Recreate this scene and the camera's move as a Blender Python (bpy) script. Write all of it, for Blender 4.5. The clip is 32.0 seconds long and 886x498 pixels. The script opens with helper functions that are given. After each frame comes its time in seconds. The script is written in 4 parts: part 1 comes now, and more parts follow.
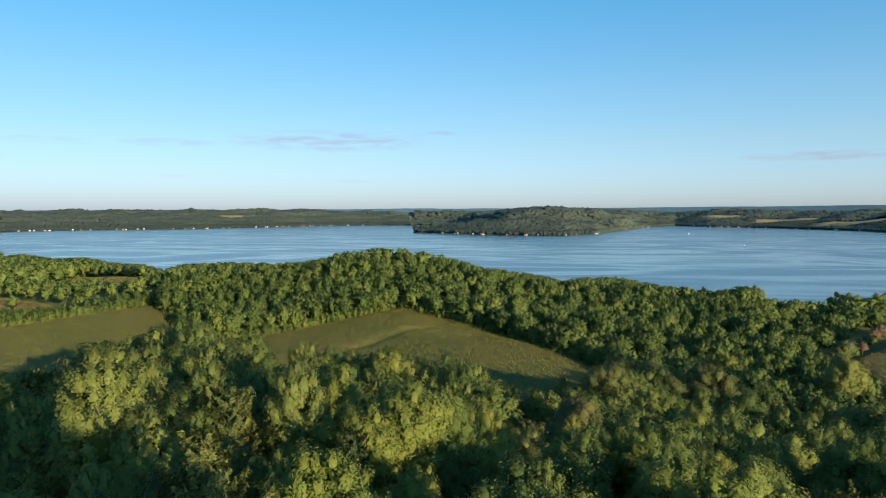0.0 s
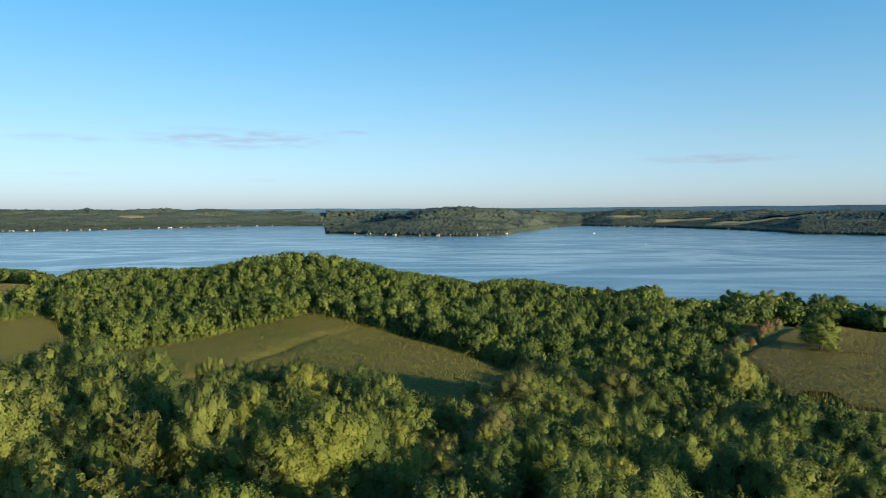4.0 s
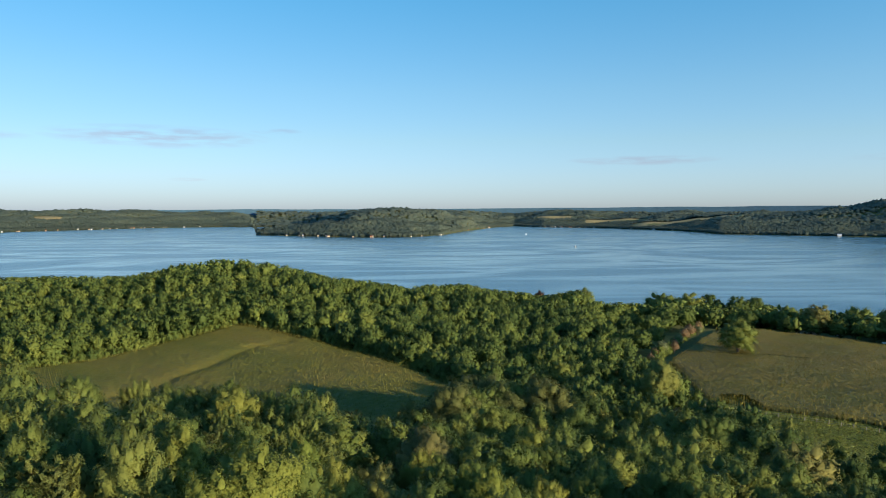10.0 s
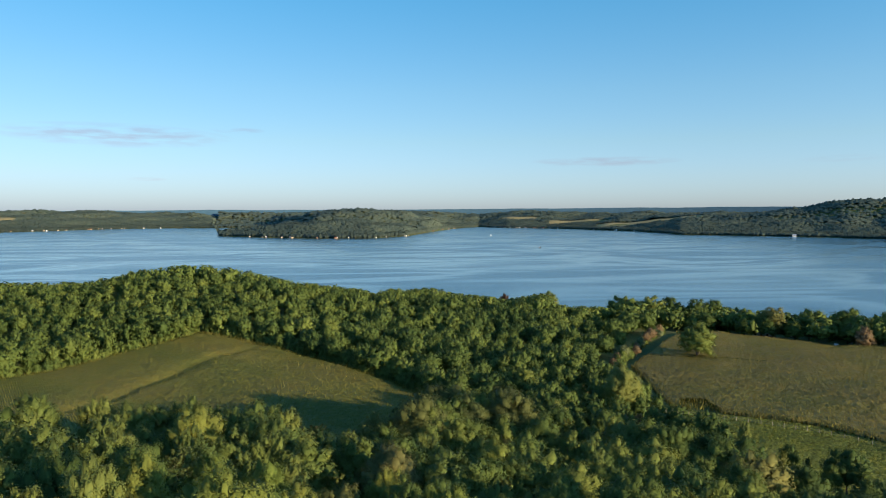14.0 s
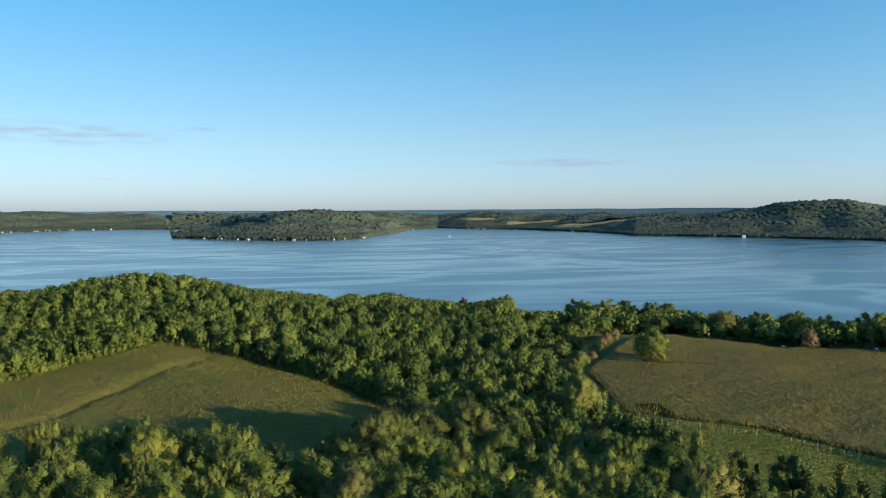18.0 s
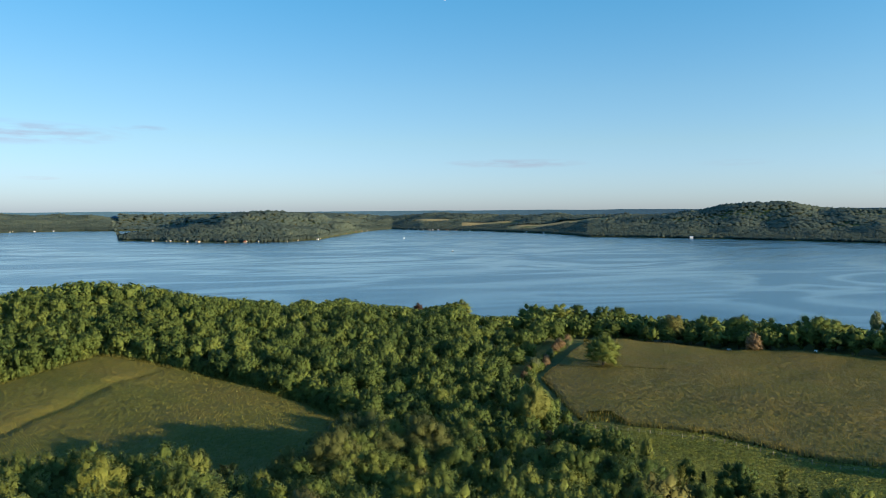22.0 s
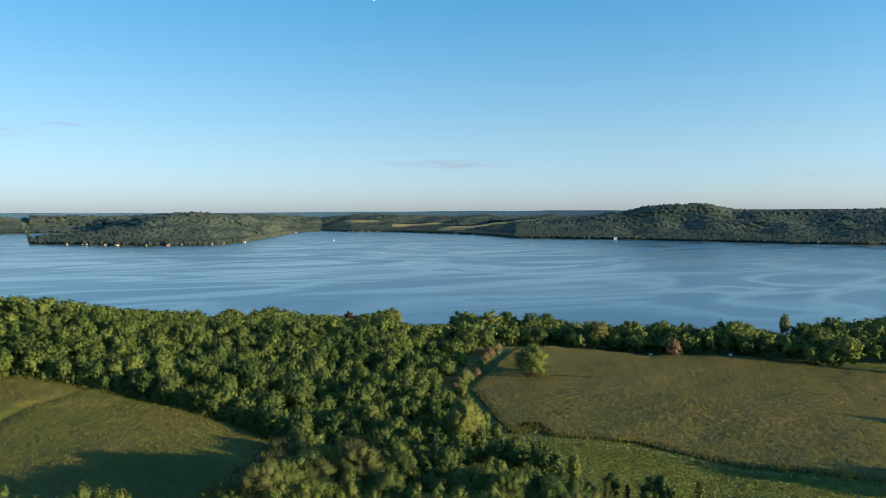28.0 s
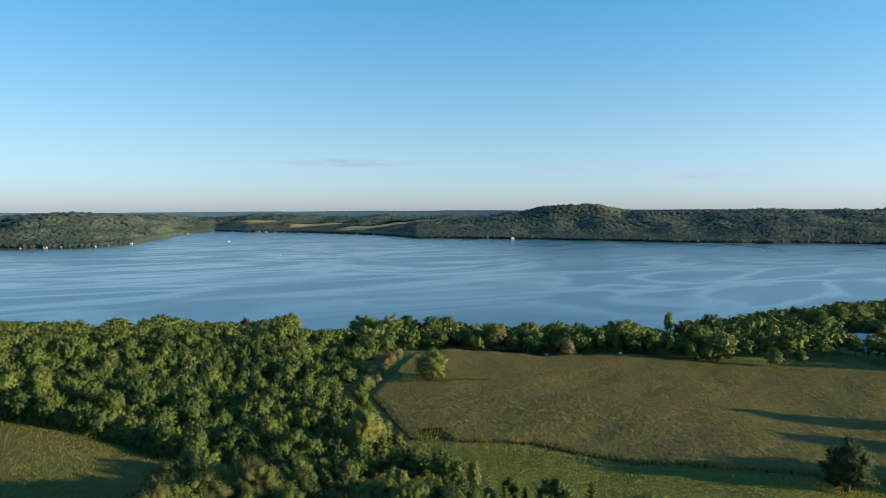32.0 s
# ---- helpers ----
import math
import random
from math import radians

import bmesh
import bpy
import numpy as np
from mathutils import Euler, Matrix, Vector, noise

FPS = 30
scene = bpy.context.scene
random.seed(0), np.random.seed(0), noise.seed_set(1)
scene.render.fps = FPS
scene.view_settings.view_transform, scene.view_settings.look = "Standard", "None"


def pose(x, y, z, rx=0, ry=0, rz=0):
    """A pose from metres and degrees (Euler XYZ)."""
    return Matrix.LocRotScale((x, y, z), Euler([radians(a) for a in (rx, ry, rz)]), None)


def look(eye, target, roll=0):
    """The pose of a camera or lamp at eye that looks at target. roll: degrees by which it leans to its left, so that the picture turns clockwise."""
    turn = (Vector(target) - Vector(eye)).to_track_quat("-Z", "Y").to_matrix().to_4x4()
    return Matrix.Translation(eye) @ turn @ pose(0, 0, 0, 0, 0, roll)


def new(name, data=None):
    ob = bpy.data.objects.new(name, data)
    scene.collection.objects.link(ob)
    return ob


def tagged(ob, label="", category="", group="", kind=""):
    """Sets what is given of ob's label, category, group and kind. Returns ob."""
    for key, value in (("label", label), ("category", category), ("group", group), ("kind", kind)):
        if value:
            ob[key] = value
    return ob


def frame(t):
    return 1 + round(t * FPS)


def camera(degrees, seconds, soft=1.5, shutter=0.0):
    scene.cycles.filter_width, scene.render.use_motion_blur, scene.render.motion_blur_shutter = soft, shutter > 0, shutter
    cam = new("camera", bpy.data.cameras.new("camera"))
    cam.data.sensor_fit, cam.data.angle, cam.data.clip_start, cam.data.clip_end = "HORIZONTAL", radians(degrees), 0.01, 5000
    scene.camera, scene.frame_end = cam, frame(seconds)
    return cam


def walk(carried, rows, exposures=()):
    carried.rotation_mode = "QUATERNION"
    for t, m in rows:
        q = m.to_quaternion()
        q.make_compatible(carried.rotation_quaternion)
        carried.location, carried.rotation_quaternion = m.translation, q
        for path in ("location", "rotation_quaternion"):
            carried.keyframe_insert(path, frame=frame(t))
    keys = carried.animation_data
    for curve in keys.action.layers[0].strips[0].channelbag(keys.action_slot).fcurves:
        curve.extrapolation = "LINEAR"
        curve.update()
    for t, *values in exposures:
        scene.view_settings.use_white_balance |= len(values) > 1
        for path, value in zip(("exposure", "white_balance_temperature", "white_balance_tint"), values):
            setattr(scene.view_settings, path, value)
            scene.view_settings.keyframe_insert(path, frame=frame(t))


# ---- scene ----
# The drone climbs straight up over a wooded hill and turns slowly to the right.
cam = camera(65.27, 32.0, soft=1.0)
PATH = [
    (0, 0.44, 2.45, 75.17, 86.977, -0.000),
    (0.5, 0.44, 2.42, 75.31, 86.976, -1.145),
    (1, 0.43, 2.38, 75.49, 86.975, -2.210),
    (1.5, 0.43, 2.34, 75.70, 86.974, -3.285),
    (2, 0.43, 2.29, 75.95, 86.974, -4.240),
    (2.5, 0.43, 2.25, 76.22, 86.973, -5.049),
    (3, 0.42, 2.20, 76.50, 86.972, -5.833),
    (3.5, 0.42, 2.15, 76.81, 86.971, -6.598),
    (5.5, 0.40, 1.93, 78.11, 86.969, -8.568),
    (6, 0.40, 1.87, 78.45, 86.969, -9.003),
    (7, 0.39, 1.76, 79.13, 86.969, -9.895),
    (8, 0.38, 1.65, 79.80, 86.971, -10.783),
    (9, 0.37, 1.54, 80.48, 86.973, -11.720),
    (10, 0.36, 1.43, 81.16, 86.977, -12.710),
    (11, 0.35, 1.33, 81.84, 86.981, -13.502),
    (12, 0.34, 1.23, 82.53, 86.987, -14.283),
    (13, 0.32, 1.14, 83.23, 86.994, -14.975),
    (14, 0.31, 1.05, 83.96, 87.003, -15.599),
    (14.5, 0.30, 1.01, 84.33, 87.007, -15.944),
    (16.5, 0.26, 0.86, 85.90, 87.027, -17.745),
    (17, 0.25, 0.83, 86.31, 87.032, -18.184),
    (18, 0.24, 0.76, 87.16, 87.043, -19.007),
    (19, 0.22, 0.71, 88.04, 87.055, -19.974),
    (20, 0.20, 0.65, 88.95, 87.066, -20.797),
    (21, 0.18, 0.60, 89.90, 87.077, -21.616),
    (22, 0.16, 0.56, 90.86, 87.088, -22.768),
    (23, 0.14, 0.51, 91.84, 87.098, -23.774),
    (24, 0.12, 0.47, 92.83, 87.106, -24.601),
    (25, 0.10, 0.42, 93.81, 87.113, -25.498),
    (25.5, 0.09, 0.40, 94.29, 87.115, -25.945),
    (27.5, 0.05, 0.29, 96.18, 87.119, -27.855),
    (28, 0.04, 0.26, 96.64, 87.117, -28.518),
    (28.5, 0.04, 0.22, 97.08, 87.115, -29.294),
    (29, 0.03, 0.18, 97.52, 87.112, -30.037),
    (29.5, 0.02, 0.14, 97.95, 87.108, -30.775),
    (30, 0.02, 0.10, 98.36, 87.103, -31.710),
    (30.5, 0.01, 0.05, 98.77, 87.096, -32.845),
    (31, 0.01, -0.00, 99.17, 87.089, -34.132),
    (31.5, 0.00, -0.06, 99.55, 87.079, -35.502),
    (32, -0.00, -0.12, 99.94, 87.069, -36.755),
]
walk(cam, [(t, pose(x, y, z, rx, 0, rz)) for t, x, y, z, rx, rz in PATH])

# ---- sky, sun, exposure ----
SUN_AZ, SUN_EL = 144.0, 11.0          # degrees, clockwise from +y
scene.view_settings.exposure = 0.7
world = bpy.data.worlds.new("world")
scene.world = world
world.use_nodes = True
wn, wl = world.node_tree.nodes, world.node_tree.links
wn.clear()
sky = wn.new("ShaderNodeTexSky")
sky.sky_type, sky.sun_disc = "NISHITA", False
sky.sun_elevation, sky.sun_rotation = radians(SUN_EL), radians(SUN_AZ)
sky.air_density, sky.dust_density, sky.ozone_density, sky.altitude = 1.0, 0.6, 2.0, 300
bg = wn.new("ShaderNodeBackground")
bg.inputs["Strength"].default_value = 0.084
wout = wn.new("ShaderNodeOutputWorld")
wl.new(bg.outputs[0], wout.inputs[0])


def wmath(op, a, b=0.0, c=0.0):
    k = wn.new("ShaderNodeMath")
    k.operation = op
    for sock, v in zip(k.inputs, (a, b, c)):
        if isinstance(v, (int, float)):
            sock.default_value = v
        else:
            wl.new(v, sock)
    return k.outputs[0]


def wmix(fac, a, b, mode="MULTIPLY"):
    k = wn.new("ShaderNodeMix")
    k.data_type, k.blend_type = "RGBA", mode
    for sock, v in ((k.inputs[0], fac), (k.inputs[6], a), (k.inputs[7], b)):
        if isinstance(v, (int, float)):
            sock.default_value = v
        elif isinstance(v, tuple):
            sock.default_value = (*v, 1)
        else:
            wl.new(v, sock)
    return k.outputs[2]


# clear evening air: deep blue above, a pale lilac band over the horizon, a few thin cloud streaks
wtc = wn.new("ShaderNodeTexCoord")
wsep = wn.new("ShaderNodeSeparateXYZ")
wl.new(wtc.outputs["Generated"], wsep.inputs[0])
el = wmath("ARCSINE", wsep.outputs[2])
az = wmath("ARCTAN2", wsep.outputs[0], wsep.outputs[1])
tone = wn.new("ShaderNodeValToRGB")
for k, (p, c) in enumerate(((0.0, (0.74, 0.96, 1.80)), (0.05, (0.82, 1.00, 1.50)), (0.10, (0.86, 1.04, 1.28)), (0.17, (0.80, 1.11, 1.30)), (0.30, (0.55, 1.20, 1.44)), (1.0, (0.50, 1.05, 1.40)))):
    e = tone.color_ramp.elements[k] if k < 2 else tone.color_ramp.elements.new(p)
    e.position, e.color = p, (*c, 1)
wl.new(wsep.outputs[2], tone.inputs[0])
sky_col = wmix(1.0, sky.outputs[0], tone.outputs[0])
# the air is evenly bright round the horizon, not dim at right angles to the sun
side = wmath("ADD", wmath("MULTIPLY", wsep.outputs[0], math.sin(radians(SUN_AZ))), wmath("MULTIPLY", wsep.outputs[1], math.cos(radians(SUN_AZ))))
even = wn.new("ShaderNodeMapRange")
even.inputs[1].default_value, even.inputs[2].default_value, even.inputs[3].default_value, even.inputs[4].default_value = -1.0, 0.1, 0.98, 1.40
wl.new(side, even.inputs[0])
sky_col = wmix(1.0, sky_col, even.outputs[0])
wcomb = wn.new("ShaderNodeCombineXYZ")
wl.new(wmath("MULTIPLY", az, 14.0), wcomb.inputs[0])
wl.new(wmath("MULTIPLY", el, 95.0), wcomb.inputs[1])
wnoise = wn.new("ShaderNodeTexNoise")
wnoise.inputs["Scale"].default_value, wnoise.inputs["Detail"].default_value = 1.6, 5.0
wl.new(wcomb.outputs[0], wnoise.inputs["Vector"])
CLOUDS = [(-9.5, 5.75, 8.5, 0.95, 1.0), (-0.8, 6.45, 2.2, 0.28, 0.7), (-21.5, 5.35, 4.0, 0.40, 0.6), (-29.5, 5.2, 3.5, 0.35, 0.5), (28.6, 4.1, 6.3, 0.42, 0.75),
          (-34.0, 3.9, 2.5, 0.4, 0.6), (-7.5, 2.55, 1.6, 0.16, 0.45), (-20.8, 2.8, 2.0, 0.18, 0.35), (58.5, 2.9, 4.5, 0.45, 0.3), (45.5, 3.9, 3.0, 0.3, 0.25)]
cloud = None
for c_az, c_el, half_az, half_el, dense in CLOUDS:
    u = wmath("DIVIDE", wmath("SUBTRACT", az, radians(c_az)), radians(half_az))
    v = wmath("DIVIDE", wmath("SUBTRACT", el, radians(c_el)), radians(half_el))
    far2 = wmath("ADD", wmath("MULTIPLY", u, u), wmath("MULTIPLY", v, v))
    body = wmath("MULTIPLY", wmath("MAXIMUM", wmath("SUBTRACT", 1.0, far2), 0.0), dense)
    cloud = body if cloud is None else wmath("MAXIMUM", cloud, body)
wisp = wn.new("ShaderNodeMapRange")
wisp.inputs[1].default_value, wisp.inputs[2].default_value = 0.36, 0.62
wl.new(wnoise.outputs["Fac"], wisp.inputs[0])
sky_col = wmix(wmath("MULTIPLY", cloud, wisp.outputs[0]), sky_col, (0.96, 0.74, 0.76))
wl.new(sky_col, bg.inputs[0])

sun_data = bpy.data.lights.new("sun", "SUN")
sun_data.energy, sun_data.angle, sun_data.color = 5.0, radians(0.5), (1.0, 0.80, 0.50)
sun = new("sun", sun_data)
sa, se = radians(SUN_AZ), radians(SUN_EL)
sun.matrix_basis = look((300 * math.sin(sa), 300 * math.cos(sa), 300), (300 * math.sin(sa) - math.sin(sa) * math.cos(se), 300 * math.cos(sa) - math.cos(sa) * math.cos(se), 300 - math.sin(se)))


# ---- materials ----
def mat_new(name):
    m = bpy.data.materials.new(name)
    m.use_nodes = True
    n, l = m.node_tree.nodes, m.node_tree.links
    b = n["Principled BSDF"]
    b.inputs["Specular IOR Level"].default_value = 0.3
    return m, n, l, b


def tex_noise(n, l, scale, detail=3.0, coord="Object", stretch=(1, 1, 1), turn=0.0):
    tc = n.new("ShaderNodeTexCoord")
    mp = n.new("ShaderNodeMapping")
    mp.inputs["Scale"].default_value = stretch
    mp.inputs["Rotation"].default_value = (0, 0, turn)
    t = n.new("ShaderNodeTexNoise")
    t.inputs["Scale"].default_value, t.inputs["Detail"].default_value = scale, detail
    l.new(tc.outputs[coord], mp.inputs[0])
    l.new(mp.outputs[0], t.inputs["Vector"])
    return t.outputs["Fac"]


def ramp(n, l, fac, stops):
    r = n.new("ShaderNodeValToRGB")
    e = r.color_ramp.elements
    while len(e) < len(stops):
        e.new(0.5)
    for q, (p, c) in zip(e, stops):
        q.position, q.color = p, (*c, 1)
    l.new(fac, r.inputs[0])
    return r.outputs[0]


def mixed(n, l, fac, a, b, mode="MIX"):
    m = n.new("ShaderNodeMix")
    m.data_type, m.blend_type = "RGBA", mode
    for sock, v in ((m.inputs[0], fac), (m.inputs[6], a), (m.inputs[7], b)):
        if isinstance(v, (int, float)):
            sock.default_value = v
        elif isinstance(v, tuple):
            sock.default_value = (*v, 1)
        else:
            l.new(v, sock)
    return m.outputs[2]


def bump(n, l, b, fac, strength, distance):
    k = n.new("ShaderNodeBump")
    k.inputs["Strength"].default_value, k.inputs["Distance"].default_value = strength, distance
    l.new(fac, k.inputs["Height"])
    l.new(k.outputs[0], b.inputs["Normal"])


def leaf_material(name, stops, per_tree, glow=0.14, spread=0.5):
    """Foliage: hue by tree (object random or the tint stored on the mesh), value by leaf; some light passes through."""
    m, n, l, b = mat_new(name)
    if per_tree == "object":
        pick = n.new("ShaderNodeObjectInfo").outputs["Random"]
    else:
        a = n.new("ShaderNodeAttribute")
        a.attribute_name = "tint"
        pick = a.outputs["Fac"]
    c = ramp(n, l, pick, stops)
    isl = n.new("ShaderNodeNewGeometry").outputs["Random Per Island"]
    v = ramp(n, l, isl, [(0.0, (1 - spread,) * 3), (1.0, (1 + spread * 0.9,) * 3)])
    col = mixed(n, l, 1.0, c, v, "MULTIPLY")
    patch = tex_noise(n, l, 0.35, 2.0)
    col = mixed(n, l, ramp(n, l, patch, [(0.42, (0, 0, 0)), (0.7, (0.4, 0.4, 0.4))]), col, mixed(n, l, 1.0, col, (1.3, 1.12, 0.8), "MULTIPLY"))
    l.new(col, b.inputs["Base Color"])
    b.inputs["Roughness"].default_value = 0.7
    b.inputs["Specular IOR Level"].default_value = 0.16
    tr = n.new("ShaderNodeBsdfTranslucent")
    l.new(mixed(n, l, 1.0, col, (1.5, 1.5, 0.7), "MULTIPLY"), tr.inputs[0])
    mx = n.new("ShaderNodeMixShader")
    mx.inputs[0].default_value = glow
    l.new(b.outputs[0], mx.inputs[1])
    l.new(tr.outputs[0], mx.inputs[2])
    l.new(mx.outputs[0], n["Material Output"].inputs[0])
    return m


BROAD = [(0.0, (0.046, 0.076, 0.020)), (0.3, (0.078, 0.112, 0.027)), (0.6, (0.112, 0.146, 0.034)), (0.9, (0.150, 0.176, 0.040)), (1.0, (0.150, 0.140, 0.048))]
CEDAR = [(0.0, (0.062, 0.084, 0.032)), (0.5, (0.112, 0.134, 0.040)), (1.0, (0.165, 0.182, 0.048))]
M_LEAF = leaf_material("broad_leaf", BROAD, "object", 0.09, 0.14)
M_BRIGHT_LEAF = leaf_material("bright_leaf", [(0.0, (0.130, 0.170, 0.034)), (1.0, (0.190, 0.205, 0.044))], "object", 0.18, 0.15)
M_GROVE_LEAF = leaf_material("grove_leaf", [(0.0, (0.098, 0.132, 0.033)), (0.5, (0.124, 0.156, 0.038)), (1.0, (0.155, 0.178, 0.044))], "object", 0.09, 0.14)
M_OAK_LEAF = leaf_material("oak_leaf", [(0.0, (0.080, 0.096, 0.030)), (1.0, (0.110, 0.118, 0.036))], "object", 0.14, 0.14)
# the pasture tree's own dark leaves; on near trees this dark is painted shade
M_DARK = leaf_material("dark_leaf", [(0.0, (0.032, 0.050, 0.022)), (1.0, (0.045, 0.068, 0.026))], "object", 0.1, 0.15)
M_CEDAR = leaf_material("cedar_leaf", CEDAR, "object", 0.2)
M_WOOD_LEAF = leaf_material("woodland_leaf", BROAD, "tint", 0.07, 0.16)
# far leaves are paler and bluer: distance haze is put into the colour
M_HAZED_LEAF = leaf_material("far_woodland", [(0.0, (0.078, 0.108, 0.088)), (0.5, (0.098, 0.128, 0.100)), (1.0, (0.130, 0.150, 0.108))], "tint", 0.10, 0.10)
M_CORN = leaf_material("corn_leaf", [(0.0, (0.105, 0.130, 0.030)), (0.5, (0.170, 0.165, 0.044)), (1.0, (0.205, 0.168, 0.056))], "tint", 0.25, 0.10)
M_GRASS = leaf_material("grass_blade", [(0.0, (0.205, 0.232, 0.052)), (1.0, (0.270, 0.280, 0.072))], "tint", 0.25, 0.15)


def plain(name, a, b2, scale=6.0, rough=0.8, metal=0.0, bumpy=0.3):
    m, n, l, b = mat_new(name)
    f = tex_noise(n, l, scale, 5.0)
    f2 = tex_noise(n, l, scale * 9, 3.0)
    c = mixed(n, l, f, a, b2)
    c = mixed(n, l, 0.35, c, ramp(n, l, f2, [(0.3, tuple(v * 0.7 for v in a)), (0.7, tuple(min(1, v * 1.2) for v in b2))]))
    l.new(c, b.inputs["Base Color"])
    b.inputs["Roughness"].default_value, b.inputs["Metallic"].default_value = rough, metal
    bump(n, l, b, f2, bumpy, 0.02)
    return m


M_BARK = plain("bark", (0.10, 0.078, 0.058), (0.19, 0.155, 0.12), 3.0, 0.9, 0, 0.8)
M_PALE_BARK = plain("pale_bark", (0.30, 0.28, 0.24), (0.46, 0.43, 0.37), 3.0, 0.85, 0, 0.5)
M_DEAD = plain("dead_wood", (0.34, 0.26, 0.18), (0.50, 0.40, 0.29), 3.0, 0.85, 0, 0.5)


def ground_material():
    m, n, l, b = mat_new("ground_grass")
    big = tex_noise(n, l, 0.012, 5.0)
    fine = tex_noise(n, l, 0.5, 6.0)
    c = ramp(n, l, big, [(0.35, (0.070, 0.092, 0.024)), (0.52, (0.115, 0.130, 0.034)), (0.68, (0.165, 0.155, 0.050))])
    c = mixed(n, l, 0.5, c, mixed(n, l, 1.0, c, ramp(n, l, fine, [(0.3, (0.45, 0.5, 0.45)), (0.7, (1.5, 1.4, 1.2))]), "MULTIPLY"))
    l.new(c, b.inputs["Base Color"])
    b.inputs["Roughness"].default_value = 0.9
    bump(n, l, b, fine, 0.6, 0.3)
    return m


M_GROUND = ground_material()


def water_material():
    m, n, l, b = mat_new("lake_water")
    b.inputs["Base Color"].default_value = (0.020, 0.085, 0.145, 1)
    b.inputs["IOR"].default_value = 1.33
    b.inputs["Specular IOR Level"].default_value = 0.5
    # calm slicks wind through ruffled water
    slick = tex_noise(n, l, 0.0036, 2.6, "Object", (0.6, 1.5, 1), 0.9)
    slick.node.inputs["Distortion"].default_value = 1.2
    r = ramp(n, l, slick, [(0.42, (0.23, 0.23, 0.23)), (0.53, (0.13, 0.13, 0.13)), (0.59, (0.22, 0.22, 0.22))])
    l.new(r, b.inputs["Roughness"])
    wave = tex_noise(n, l, 0.35, 4.0, "Object", (1, 2.2, 1), 0.7)
    k = n.new("ShaderNodeBump")
    k.inputs["Distance"].default_value = 0.25
    l.new(ramp(n, l, slick, [(0.44, (0.30, 0.30, 0.30)), (0.55, (0.08, 0.08, 0.08)), (0.60, (0.28, 0.28, 0.28))]), k.inputs["Strength"])
    l.new(wave, k.inputs["Height"])
    l.new(k.outputs[0], b.inputs["Normal"])
    return m


M_WATER = water_material()

# ---- plan: shores and heights, by bearing from the foot of the drone (degrees clockwise from +y) ----
SHORE = [(-180, 4900), (-70, 4900), (-55, 1700), (-35, 1180), (-32, 1090), (-27, 975), (-22, 770), (-15, 700), (0, 650), (11, 608), (24, 592), (30, 552),
         (38, 540), (47, 535), (52, 578), (58, 600), (64, 690), (70, 800), (85, 1000), (105, 2400), (112, 4900), (180, 4900)]
FAR = [(-180, 4900), (-80, 4900), (-55, 2900), (-32, 3170), (-28, 3320), (-20, 3340), (-15, 3600), (-10, 3950), (-5, 4120), (-2.6, 4050), (-2.3, 2590), (0.8, 2450),
       (5.4, 2270), (10, 2290), (12.5, 2480), (13.5, 2720), (15.2, 3250), (17, 3800), (18.6, 4150), (21, 3830), (23.7, 3780), (26.4, 3640), (30, 3350), (32.4, 3130), (34.6, 2790),
       (42.6, 2720), (51, 2570), (60, 2500), (70, 2640), (90, 2900), (112, 4900), (180, 4900)]


def curve(table, az):
    a, d = zip(*table)
    return np.interp(az, a, d)


def smooth(t):
    t = np.clip(t, 0, 1)
    return t * t * (3 - 2 * t)


def wavy(x, y, seed=0.0):
    """Cheap rolling noise, about -1 to 1, for a length of 1."""
    return (np.sin(x * 6.1 + 1.7 * np.sin(y * 4.3 + seed) + seed) + np.sin(y * 5.3 - 1.3 * np.sin(x * 7.1 - seed) + 2 * seed) + 0.6 * np.sin((x + y) * 11.7 + seed * 3)) / 2.6


def hill(x, y, cx, cy, h, sx, sy, turn=0.0):
    c, s = math.cos(radians(turn)), math.sin(radians(turn))
    u, v = (x - cx) * c + (y - cy) * s, -(x - cx) * s + (y - cy) * c
    return h * np.exp(-(u / sx) ** 2 - (v / sy) ** 2)


WATERWAY = [(-66, 240), (-47, 255), (-40, 268), (-30, 277), (-20, 294), (-14, 303), (0, 314)]


def off(x, y, line):
    """The distance from a line of points."""
    best = np.full(np.shape(x), 1e9)
    for (ax, ay), (bx2, by2) in zip(line, line[1:]):
        ux, uy = bx2 - ax, by2 - ay
        t = np.clip(((x - ax) * ux + (y - ay) * uy) / (ux * ux + uy * uy), 0, 1)
        best = np.minimum(best, np.hypot(x - ax - t * ux, y - ay - t * uy))
    return best


